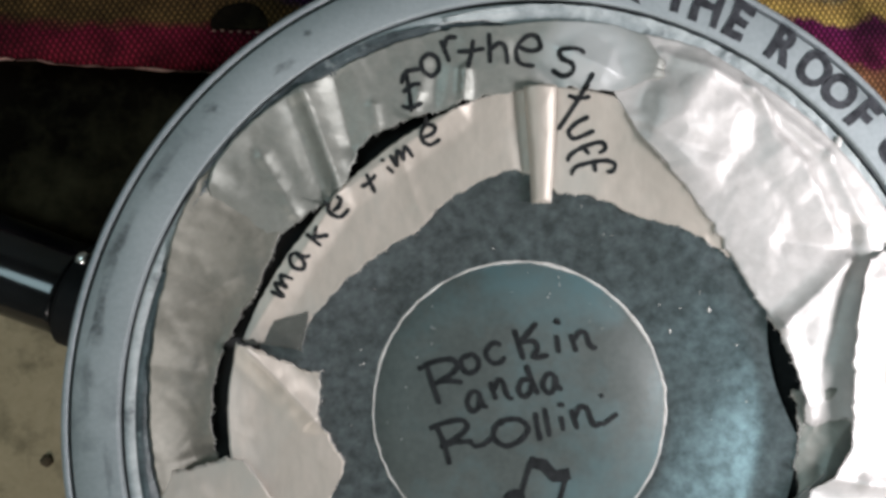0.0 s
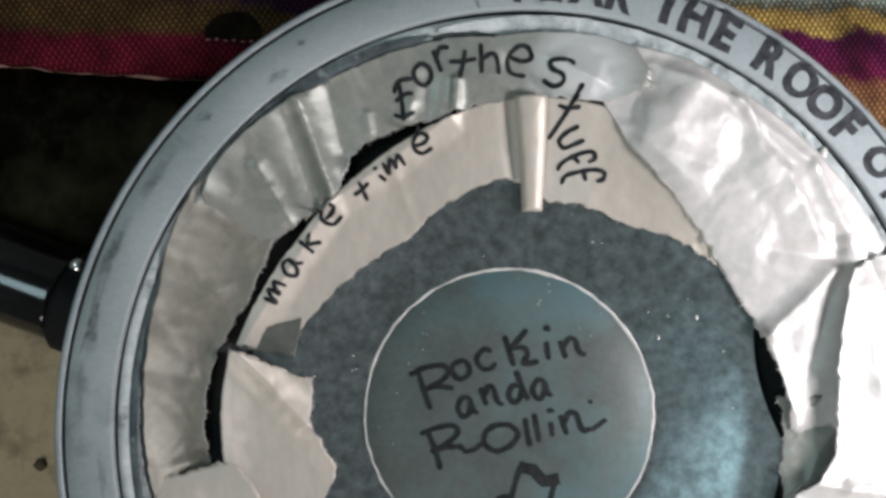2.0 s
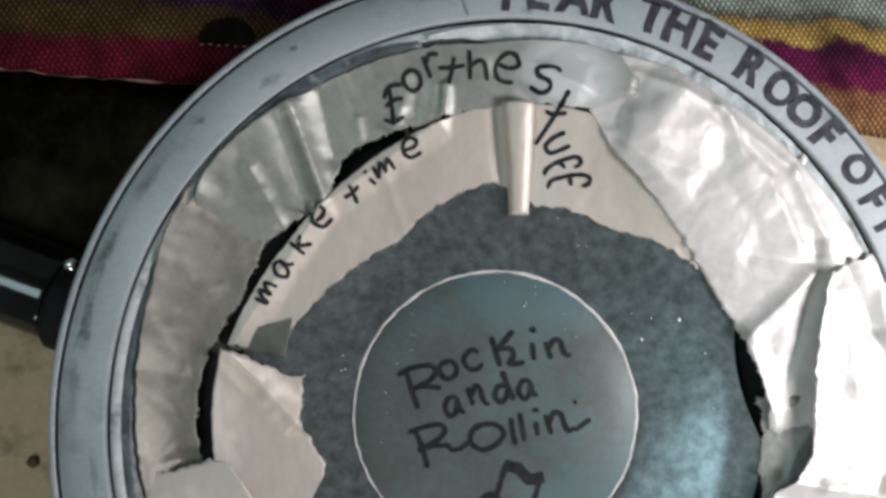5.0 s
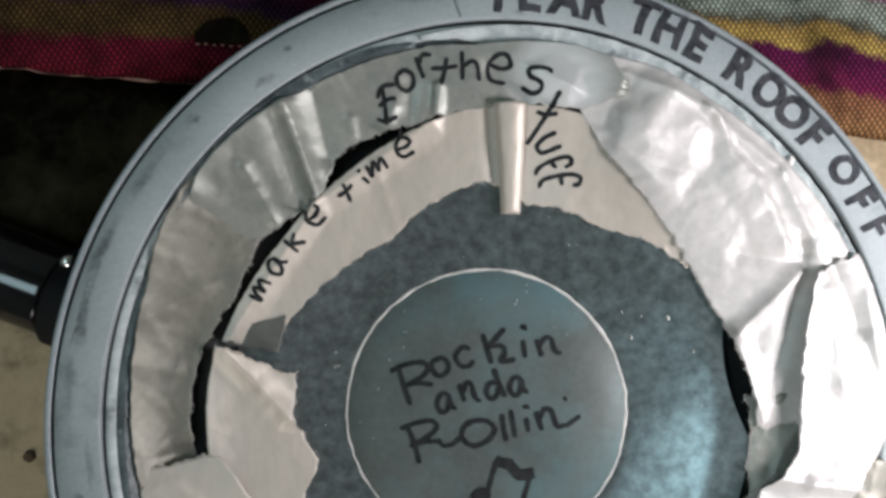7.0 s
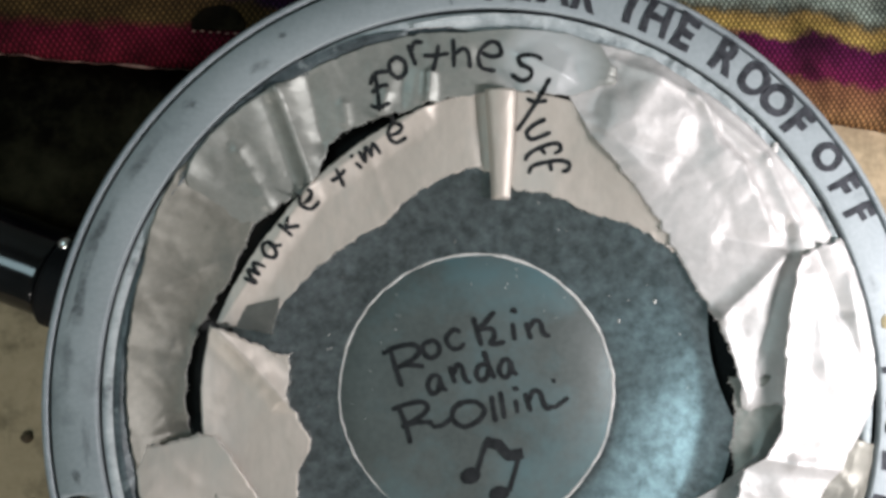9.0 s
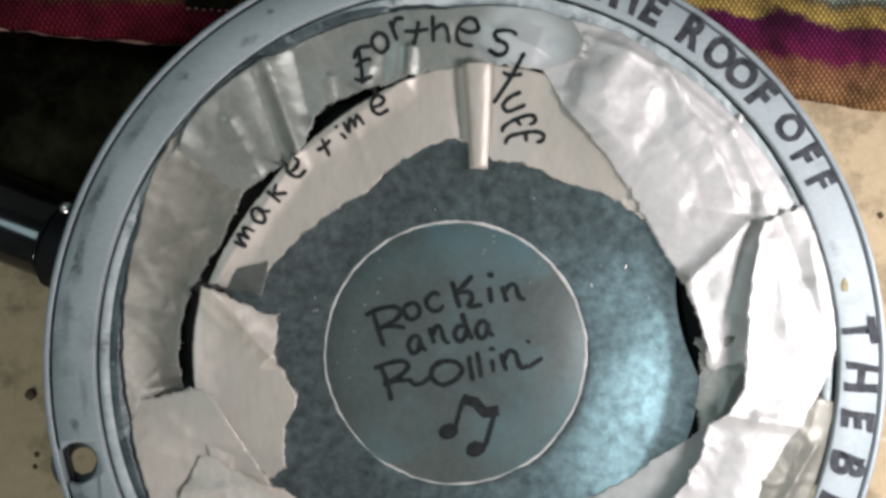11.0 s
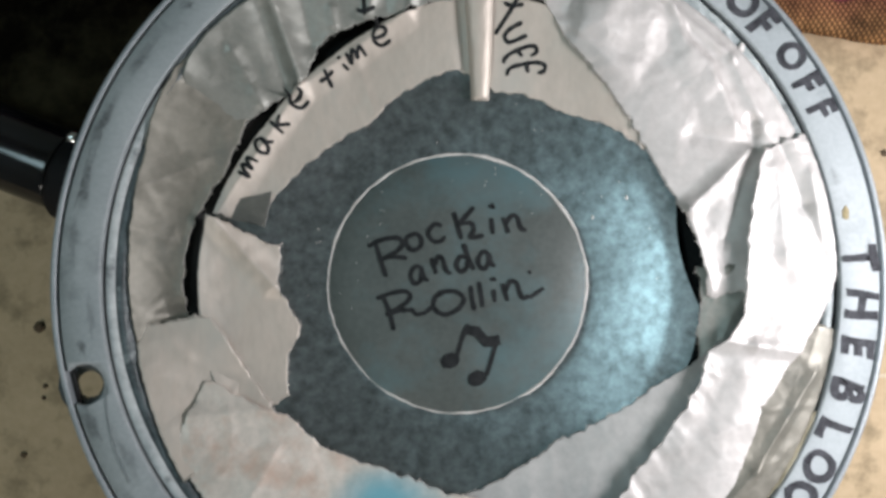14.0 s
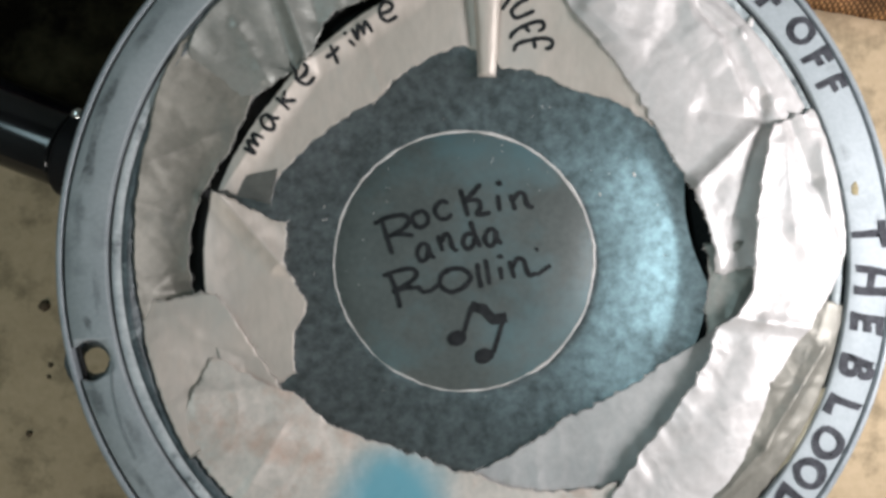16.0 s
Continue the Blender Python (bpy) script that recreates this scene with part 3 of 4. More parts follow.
sheet_flap = foil_sheet(
    "foil_sheet", [(171.0, 61.4), (178, 60.8), (183, 61.2), (190, 58.6), (196, 56.6), (199, 57.9), (203, 63), (208, 65.9), (213, 68.6)],
    [(171.0, 84.0), (178, 85), (192, 85.3), (203, 86), (213, 88)],
    2.0, 0.2, 1.8, 0.3, 20.0, 3.9, FOIL_WARM, "folded triangular flap of silver paper", speaker,
    creases=[crease_polar(167, 83, 183, 62, 3.4, 7)], end_lift=(1.2, -0.6), torn=0.8, slant=-4.2)
sheet_crumpled = foil_sheet(
    "foil_sheet", [(-4, 71.4), (2, 70.4), (8, 69.4), (14, 68.2), (19, 67.2), (25, 66.4), (37, 66.6), (49, 70.2), (59, 73.6), (69, 79.0), (74, 86), (80, 93)],
    [(-4, 84), (7, 88), (16, 96), (24, 107), (36, 106.6), (46, 106.2), (56, 105.4), (66, 105.8), (73, 104.6), (80, 102)],
    1.9, 0.3, 0.6, 0.40, 24.0, 5.2, FOIL, "bright crumpled silver foil", speaker, torn=1.0,
    creases=[crease_polar(70, 101, 56, 102, 1.2, 3), crease_polar(56, 102, 40, 103, 1.4, 3), crease_polar(40, 103, 27, 99, 1.2, 3),
             crease_polar(25, 95, 17, 69, 2.2, 5), crease_polar(25, 94, 8, 78, -1.0, 5), crease_polar(25, 95, 33, 80, -1.2, 5), crease_polar(29, 97, 25, 95, -2.4, 4),
             crease_polar(70, 80, 50, 86, -0.8, 5), crease_polar(17, 69, -1, 72.0, 1.8, 6)],
    scarps=[(79, 46, 75, 58, 1.6, 8, 3), (75, 58, 67, 69, 2.2, 9, 3), (47, 88, 34, 73, 4.0, 22, 13), (67, 69, 58, 84, 1.8, 7, 3)])
sheet_bottom = foil_sheet(
    "foil_sheet", [(201, 88), (203, 84.5), (210, 78.1), (217, 71.9), (231, 69), (243, 65.8), (253, 65.1), (270, 68), (282, 73.4), (300, 80)],
    [(201, 102), (212, 103.5), (300, 105)],
    4.6, 0.0, -1.4, 0.5, 17.0, 7.7, FOIL_WASHED, "pale silver paper with a light blue wash", speaker, torn=1.1, slant=8.0,
    creases=[crease_polar(206, 96, 214, 74, 0.8, 5), crease_polar(225, 96, 222, 82, 1.0, 7)])
sheet_right = foil_sheet(
    "foil_sheet", [(-64, 83), (-51, 75.6), (-36, 73.9), (-26, 74.5), (-18, 73.5), (-14, 78), (-9, 80.7), (-1, 81), (7, 82), (16, 86.5), (23.5, 94)],
    [(-64, 103), (-43, 101.6), (-34, 96.5), (-25, 94.2), (-17, 97), (-10, 102), (-4, 106.5), (0, 108.9), (23.5, 109.0)],
    4.2, 2.0, -1.0, 0.40, 24.0, 8.8, FOIL, "bright silver foil strip with a rolled torn edge", speaker, pleats=0.35,
    creases=[crease_polar(23, 101, 12, 102, -2.0, 5), crease_polar(12, 102, 0, 107, -1.6, 4), crease_polar(20, 97, 4, 93, 1.0, 6), crease_polar(4, 93, -5, 102, 1.0, 6),
             crease_polar(17, 106, 6, 105, 1.2, 4), crease_polar(-15, 74, -14, 86, 1.5, 4), crease_polar(-14, 86, -13, 102, 1.5, 4), crease_polar(-40, 80, -28, 92, 0.8, 7)])

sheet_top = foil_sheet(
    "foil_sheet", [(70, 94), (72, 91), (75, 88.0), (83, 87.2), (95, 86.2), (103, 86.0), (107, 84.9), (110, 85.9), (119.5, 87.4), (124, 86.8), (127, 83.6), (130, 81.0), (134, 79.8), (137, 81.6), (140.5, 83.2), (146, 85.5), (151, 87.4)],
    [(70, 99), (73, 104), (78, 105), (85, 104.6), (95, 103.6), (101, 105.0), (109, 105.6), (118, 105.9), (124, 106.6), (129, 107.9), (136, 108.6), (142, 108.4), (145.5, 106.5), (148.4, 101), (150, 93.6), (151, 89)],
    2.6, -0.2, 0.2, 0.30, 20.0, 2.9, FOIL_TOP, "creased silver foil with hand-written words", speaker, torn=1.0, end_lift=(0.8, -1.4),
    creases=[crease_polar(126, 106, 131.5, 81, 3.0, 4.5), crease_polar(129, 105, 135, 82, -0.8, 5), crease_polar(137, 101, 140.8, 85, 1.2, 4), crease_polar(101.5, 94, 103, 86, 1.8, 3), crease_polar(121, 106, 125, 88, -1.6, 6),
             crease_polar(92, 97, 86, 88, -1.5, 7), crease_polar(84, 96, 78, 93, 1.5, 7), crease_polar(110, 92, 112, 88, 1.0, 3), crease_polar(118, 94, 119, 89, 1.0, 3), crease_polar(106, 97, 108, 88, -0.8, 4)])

# rolled tab lying across the strip
bm = bmesh.new()
lines = []
for k in range(33):
    u = k / 32
    a, r, half = 88.9 - 1.6 * u, 87.0 - 31.0 * u, 4.6 - 1.7 * u
    cx, cy = polar(a, r)
    base = cone_height(cx, cy) + 1.6 + 2.0 * (1 - u)
    line = []
    for m in range(17):
        b = math.pi * m / 16
        x = cx + half * math.cos(b)
        line.append(bm.verts.new((x * MM, cy * MM, (base + 2.6 * math.sin(b) ** 0.8 + 0.12 * noise.noise((x, cy * 0.3, 1))) * MM)))
    lines.append(line)
for k in range(32):
    for m in range(16):
        bm.faces.new((lines[k][m], lines[k][m + 1], lines[k + 1][m + 1], lines[k + 1][m]))
for line in (lines[0], lines[-1]):
    bm.faces.new(line)
bmesh.ops.recalc_face_normals(bm, faces=bm.faces)
tab = part("rolled_tab", bm, FOIL_WARM, speaker, "rolled tab of silver paper")

# ---- writing ----


def tree_of(*obs):
    verts, faces = [], []
    for ob in obs:
        n = len(verts)
        verts += [v.co.copy() for v in ob.data.vertices]
        faces += [[n + i for i in p.vertices] for p in ob.data.polygons]
    return BVHTree.FromPolygons(verts, faces)


GLYPHS = {}


def glyph(char, weight):
    """Outline triangles of a letter, its foot at zero, one unit high."""
    if (char, weight) not in GLYPHS:
        data = bpy.data.curves.new("letter", "FONT")
        data.body, data.resolution_u, data.offset = char, 4, weight
        ob = new("letter", data)
        deps = bpy.context.evaluated_depsgraph_get()
        mesh = bpy.data.meshes.new_from_object(ob.evaluated_get(deps))
        bpy.data.objects.remove(ob)
        bm = bmesh.new()
        bm.from_mesh(mesh)
        bmesh.ops.triangulate(bm, faces=bm.faces)
        for _ in range(2):
            long = [e for e in bm.edges if e.calc_length() > 0.12]
            bmesh.ops.subdivide_edges(bm, edges=long, cuts=1)
            bmesh.ops.triangulate(bm, faces=bm.faces)
        xs, ys = [v.co.x for v in bm.verts], [v.co.y for v in bm.verts]
        low, high, mid_x = min(ys), max(ys), (min(xs) + max(xs)) / 2
        verts = [((v.co.x - mid_x) / (high - low), (v.co.y - low) / (high - low) - 0.5) for v in bm.verts]
        bm.verts.index_update()
        GLYPHS[char, weight] = verts, [[v.index for v in f.verts] for f in bm.faces]
        bm.free()
    return GLYPHS[char, weight]


def letter(char, x, y, high, turn, on, parent, ink, wide=1.0, wobble=0.05, lean=0.0, weight=0.0):
    verts, faces = glyph(char, weight)
    bm = bmesh.new()
    made = []
    c, s = math.cos(radians(turn)), math.sin(radians(turn))
    for u, v in verts:
        d = (noise.noise_vector((u * 1.5 + x, v * 1.5 + y, 0.5)) * 1.3 + noise.noise_vector((u * 4.0 + x, v * 4.0 + y, 3.5)) * 0.35) * wobble
        u, v = (u * wide + lean * v + d.x) * high, (v + d.y) * high
        px, py = x + c * u - s * v, y + s * u + c * v
        hit = on.ray_cast(Vector((px * MM, py * MM, 0.1)), Vector((0, 0, -1)))[0]
        made.append(bm.verts.new((px * MM, py * MM, (hit.z if hit else TOP * MM) + 0.00022)))
    for f in faces:
        try:
            bm.faces.new([made[i] for i in f])
        except ValueError:
            pass
    for f in bm.faces:
        f.normal_update()
    if sum(f.normal.z for f in bm.faces) < 0:
        bmesh.ops.reverse_faces(bm, faces=bm.faces)
    return part("letter", bm, ink, parent)


RIM_TREE = tree_of(rim)
for word, angles, r, high in (("TEAR", (91, 86.5, 81.5, 77), 117.0, 10.5), ("THE", (70.3, 66.2, 61.8), 117.2, 10.8), ("ROOF", (54.8, 49.9, 45.3, 40.9), 117.2, 10.4),
                              ("OFF", (34.6, 29.8, 25.3), 117.2, 9.4), ("THE", (2.6, 355.6, 349.4), 116.4, 10.8), ("BLOOD", (342.6, 336.6, 331.0, 325.8, 320.4), 116.4, 10.6)):
    for char, a in zip(word, angles):
        letter(char, *polar(a, r), high, a - 90, RIM_TREE, rim, INK_GREY, 0.88, 0.06, weight=0.047)

# hand-written letters: pen lines in a box one unit high
PEN = {}
PEN["R"] = [(-.44, .34), (-.1, .48), (.3, .5), (.4, .34), (.2, .14), (-.22, -.06), (.1, -.02), (.5, -.08)], [(-.24, .4), (-.16, 0), (-.08, -.5)]
PEN["o"] = [(.1, .46), (-.3, .36), (-.44, -.06), (-.16, -.48), (.3, -.36), (.44, .1), (.2, .44), (-.05, .44)],
PEN["O"] = [(-.05, .42), (-.36, .3), (-.48, -.1), (-.2, -.48), (.26, -.4), (.48, 0), (.3, .4), (-.1, .48), (-.25, .36)],
PEN["c"] = [(.36, .28), (.06, .5), (-.36, .14), (-.28, -.38), (.1, -.5), (.42, -.3)],
PEN["K"] = [(-.34, .46), (-.24, -.44)], [(.34, .5), (.1, .3), (-.26, .02)], [(-.26, .02), (.14, .04), (.22, -.16), (.06, -.36), (.4, -.42), (.52, -.36)]
PEN["i"] = [(-.02, .06), (.04, -.5)], [(-.06, .42), (.04, .48), (.08, .4)]
PEN["n"] = [(-.42, .46), (-.32, -.5)], [(-.36, .04), (-.06, .46), (.2, .34), (.26, -.2), (.4, -.48), (.6, -.46)]
PEN["a"] = [(.26, .4), (-.1, .5), (-.44, .02), (-.28, -.46), (.08, -.32), (.28, .4)], [(.28, .42), (.3, -.2), (.52, -.46)]
PEN["d"] = [(.18, -.02), (-.1, .06), (-.36, -.2), (-.2, -.5), (.1, -.36), (.2, -.1)], [(.08, .5), (.2, 0), (.34, -.48)]
PEN["l"] = [(-.06, .5), (.0, 0), (.05, -.5)],
PEN["m"] = [(-.62, .36), (-.56, -.36), (-.48, -.46), (-.34, 0), (-.12, .40), (0, .1), (.02, -.34), (.2, .1), (.42, .34), (.54, 0), (.60, -.46)],
PEN["k"] = [(-.26, .5), (-.24, -.5)], [(.34, .3), (-.24, -.06)], [(-.12, -.02), (.42, -.46)]
PEN["e"] = [(-.30, .02), (.12, .0), (.36, .2), (.16, .48), (-.18, .42), (-.40, 0), (-.16, -.44), (.38, -.40)],
PEN["t"] = [(.06, .5), (.02, 0), (-.08, -.5)], [(-.42, .08), (0, .1), (.42, .2)]
PEN["F"] = [(-.06, .46), (-.12, 0), (-.26, -.5)], [(-.34, .22), (-.06, .46), (.42, .44)], [(-.3, -.02), (.02, .12), (.24, .04)], [(-.46, -.3), (-.2, -.44), (.12, -.38)]
PEN["r"] = [(-.26, .42), (-.14, -.5)], [(-.2, .08), (.04, .44), (.42, .36)]
PEN["h"] = [(-.32, .5), (-.24, -.5)], [(-.26, -.12), (.04, .16), (.26, .02), (.36, -.5)]
PEN["S"] = [(.44, .36), (.16, .5), (-.3, .34), (-.2, .08), (.2, -.04), (.26, -.3), (0, -.48), (-.4, -.38)],
PEN["u"] = [(-.40, .5), (-.42, 0), (-.30, -.44), (0, -.5), (.22, -.3), (.34, .5)],
PEN["f"] = [(.34, .30), (.30, .46), (.10, .50), (-.06, .30), (-.10, -.1), (-.02, -.36), (.18, -.5)], [(-.16, .06), (.02, .04), (.26, .08)]


def flow(points, step):
    """A smooth line through a few places."""
    out = []
    for k in range(len(points) - 1):
        p = [Vector(points[min(max(k + d, 0), len(points) - 1)]) for d in (-1, 0, 1, 2)]
        n = max(3, int((p[2] - p[1]).length / step))
        for m in range(n):
            u = m / n
            out.append(0.5 * (2 * p[1] + (p[2] - p[0]) * u + (2 * p[0] - 5 * p[1] + 4 * p[2] - p[3]) * u * u + (3 * p[1] - p[0] - 3 * p[2] + p[3]) * u ** 3))
    out.append(Vector(points[-1]))
    return out


def handwrite(char, x, y, high, turn, on, parent, ink, wide=1.0, pen=1.4):
    bm = bmesh.new()
    c, s = math.cos(radians(turn)), math.sin(radians(turn))
    for layer, line in enumerate(PEN[char]):
        places = []
        for n, (u, v) in enumerate(line):
            d = noise.noise_vector((x * 1.7 + n * 0.6, y * 1.7, layer)) * 0.07
            u, v = (u * wide + d.x) * high, (v + d.y) * high
            places.append((x + c * u - s * v, y + s * u + c * v))
        path = flow(places, 0.35)
        pairs = []
        for k, p in enumerate(path):
            d = path[min(len(path) - 1, k + 1)] - path[max(0, k - 1)]
            d = d.normalized() if d.length else Vector((1, 0))
            end = min(k, len(path) - 1 - k) * 0.35
            w = pen * (0.5 + 0.13 * noise.noise((p.x * 0.6, p.y * 0.6, 3)) + 0.06 * noise.noise((p.x * 2.5, p.y * 2.5, 7))) * min(1.0, 0.62 + 0.4 * end)
            pair = []
            for side in (-1, 1):
                px, py = p.x - side * d.y * w, p.y + side * d.x * w
                hit = on.ray_cast(Vector((px * MM, py * MM, 0.1)), Vector((0, 0, -1)))[0]
                pair.append(bm.verts.new((px * MM, py * MM, (hit.z if hit else TOP * MM) + 0.00020 + 0.00004 * layer)))
            pairs.append(pair)
        for p, q in zip(pairs, pairs[1:]):
            bm.faces.new((p[0], q[0], q[1], p[1]))
    for f in bm.faces:
        f.normal_update()
    down = [f for f in bm.faces if f.normal.z < 0]
    if down:
        bmesh.ops.reverse_faces(bm, faces=down)
    return part("letter", bm, ink, parent)


STRIP_TREE = tree_of(sheet_strip, sheet_left, sheet_top, tab, sheet_crumpled)
for char, a, r, high, turn in (("m", 154, 78.4, 4.2, 56), ("a", 148, 77.6, 4.6, 58), ("k", 141.8, 77.2, 5.2, 48), ("e", 134.6, 77.8, 5.2, 42), ("t", 126.2, 76.8, 5.4, 34), ("i", 121.4, 77.8, 4.4, 40),
                               ("m", 117.8, 78.6, 3.9, 26), ("e", 111.0, 80.2, 5.4, 24)):
    handwrite(char, *polar(a, r), high, turn, STRIP_TREE, sheet_strip, INK, 1.15, 1.15)
for char, x, y, high, turn, wide in (("F", -33.0, 87.0, 10.4, 16, 0.85), ("o", -28.3, 93.5, 5.8, 24, 0.95), ("r", -22.9, 97.4, 6.6, 14, 1.0), ("t", -17.2, 96.0, 7.6, -4, 1.15), ("h", -9.8, 97.4, 8.0, -4, 1.0), ("e", -1.6, 96.8, 8.0, -18, 1.0),
                                     ("S", 9.2, 93.2, 7.8, -18, 1.1), ("t", 11.6, 82.6, 17.0, -28, 0.42), ("u", 13.4, 75.4, 6.6, 298, 0.85), ("f", 14.4, 70.2, 11.4, -66, 0.62), ("f", 16.4, 65.8, 12.4, -80, 0.6)):
    handwrite(char, x, y, high, turn, STRIP_TREE, sheet_top, INK, wide, 1.25)

CAP_TREE = tree_of(cap)
for char, x, y, high, turn, wide in (("R", -27.0, 6.0, 11.8, 6, 1.1), ("o", -18.4, 10.9, 5.2, 12, 1.1), ("c", -11.2, 13.8, 5.8, 14, 1.1), ("K", -1.8, 16.4, 10.2, 8, 0.95), ("i", 6.5, 18.0, 9.0, 4, 1.0), ("n", 13.4, 16.8, 5.4, 10, 1.2),
                                     ("a", -17, 0.4, 5.6, 12, 1.0), ("n", -10, 3.5, 5.6, 10, 0.95), ("d", -2.6, 5.7, 8.6, 8, 0.9), ("a", 4.3, 5.0, 5.2, 10, 1.05),
                                     ("R", -24.4, -11.0, 11.8, 6, 1.1), ("O", -7.6, -8.2, 7.4, 12, 1.35), ("l", 0.4, -6.8, 8.2, 4, 1.0), ("l", 3.0, -6.0, 8.2, 4, 1.0), ("i", 6.9, -4.6, 7.4, 4, 1.0), ("n", 13.2, -4.6, 6.2, 10, 1.1)):
    handwrite(char, x, y, high, turn, CAP_TREE, cap, INK, wide, 1.5)


def stroke(points, wide, on, name, parent, ink):
    """A marker line through a few places in mm."""
    path = []
    for (x1, y1), (x2, y2) in zip(points, points[1:]):
        n = max(2, int(math.hypot(x2 - x1, y2 - y1) / 0.8))
        path += [(x1 + (x2 - x1) * k / n, y1 + (y2 - y1) * k / n) for k in range(n)]
    path.append(points[-1])
    bm = bmesh.new()
    pairs = []
    for k, (x, y) in enumerate(path):
        (xa, ya), (xb, yb) = path[max(0, k - 1)], path[min(len(path) - 1, k + 1)]
        d = math.hypot(xb - xa, yb - ya) or 1
        w = wide * (0.5 + 0.12 * noise.noise((x, y, 3)))
        pair = []
        for side in (-1, 1):
            px, py = x - side * (yb - ya) / d * w, y + side * (xb - xa) / d * w
            hit = on.ray_cast(Vector((px * MM, py * MM, 0.1)), Vector((0, 0, -1)))[0]
            pair.append(bm.verts.new((px * MM, py * MM, (hit.z if hit else TOP * MM) + 0.00026)))
        pairs.append(pair)
    for a, b in zip(pairs, pairs[1:]):
        bm.faces.new((a[0], b[0], b[1], a[1]))
    if sum(f.calc_area() * (f.normal_update() or f.normal.z) for f in bm.faces) < 0:
        bmesh.ops.reverse_faces(bm, faces=bm.faces)
    return part(name, bm, ink, parent)


stroke([(-19.6, -10.4), (-17.5, -12.3), (-15.0, -11.8), (-12.2, -9.6)], 1.3, CAP_TREE, "pen_swash", cap, INK)
stroke([(16.8, -6.4), (18.8, -6.6), (20.8, -5.2), (22.8, -3.8)], 1.2, CAP_TREE, "pen_swash", cap, INK)
stroke([(18.0, 1.0), (18.9, 1.4)], 1.2, CAP_TREE, "pen_swash", cap, INK)
stroke([(-2.0, -16.6), (-5.2, -26.5)], 1.4, CAP_TREE, "note_stem", cap, INK)
stroke([(8.1, -20.0), (4.7, -31.5)], 1.4, CAP_TREE, "note_stem", cap, INK)
stroke([(-2.4, -16.8), (1.6, -17.6), (4.6, -21.0), (8.9, -20.2)], 3.2, CAP_TREE, "note_beam", cap, INK)
for cx, cy in ((-6.8, -26.8), (1.7, -32.4)):
    bm = bmesh.new()
    ring = []
    for n in range(24):
        b = 2 * math.pi * n / 24
        d = 1 + 0.15 * noise.noise((2 * math.cos(b) + cx, 2 * math.sin(b), 0))
        x, y = cx + 3.0 * d * math.cos(b), cy + 2.5 * d * math.sin(b) + 0.5 * math.cos(b)
        hit = CAP_TREE.ray_cast(Vector((x * MM, y * MM, 0.1)), Vector((0, 0, -1)))[0]
        ring.append(bm.verts.new((x * MM, y * MM, hit.z + 0.00028)))
    bm.faces.new(ring)
    part("note_head", bm, INK, cap, smooth=False)

# pale flecks on cone and cap, dark smudges on the rim
rng = random.Random(11)
CONE_TREE = tree_of(cone)
flecks = [(49, 25, 0.9, CONE_TREE, cone), (39, 19, 0.8, CONE_TREE, cone)]
for _ in range(26):
    a, r = rng.uniform(0, 360), rng.uniform(44, 58)
    flecks.append((*polar(a, r), rng.uniform(0.15, 0.4), CONE_TREE, cone))
for _ in range(22):
    a, r = rng.uniform(40, 200), rng.uniform(30, 39.5)
    flecks.append((polar(a, r)[0] + CAP_X, polar(a, r)[1] + CAP_Y, rng.uniform(0.14, 0.3), CAP_TREE, cap))
for x, y, size, on, owner in flecks:
    hit = on.ray_cast(Vector((x * MM, y * MM, 0.1)), Vector((0, 0, -1)))[0]
    if not hit:
        continue
    bm = bmesh.new()
    bmesh.ops.create_icosphere(bm, subdivisions=1, radius=1.0)
    for v in bm.verts:
        d = size * (1 + 0.6 * noise.noise(v.co * 1.3 + Vector((x, y, 0))))
        v.co = hit + Vector((v.co.x * d * 0.7, v.co.y * d, v.co.z * 0.15)) * MM
    part("fleck", bm, GLUE, owner)
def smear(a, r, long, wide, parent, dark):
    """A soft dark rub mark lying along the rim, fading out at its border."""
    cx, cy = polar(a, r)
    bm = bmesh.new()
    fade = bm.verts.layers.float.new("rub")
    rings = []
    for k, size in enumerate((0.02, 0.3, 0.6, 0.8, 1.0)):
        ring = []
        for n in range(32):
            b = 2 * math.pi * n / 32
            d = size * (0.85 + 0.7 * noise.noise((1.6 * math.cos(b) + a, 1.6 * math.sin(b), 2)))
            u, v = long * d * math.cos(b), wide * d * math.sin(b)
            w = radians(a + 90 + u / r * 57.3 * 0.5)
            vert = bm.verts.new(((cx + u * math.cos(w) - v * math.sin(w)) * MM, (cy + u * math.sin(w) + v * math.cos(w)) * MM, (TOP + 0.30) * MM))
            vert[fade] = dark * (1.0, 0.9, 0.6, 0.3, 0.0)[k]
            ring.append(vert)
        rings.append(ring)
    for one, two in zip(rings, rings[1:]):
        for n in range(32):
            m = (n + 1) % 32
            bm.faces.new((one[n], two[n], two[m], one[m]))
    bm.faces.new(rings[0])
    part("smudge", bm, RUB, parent)


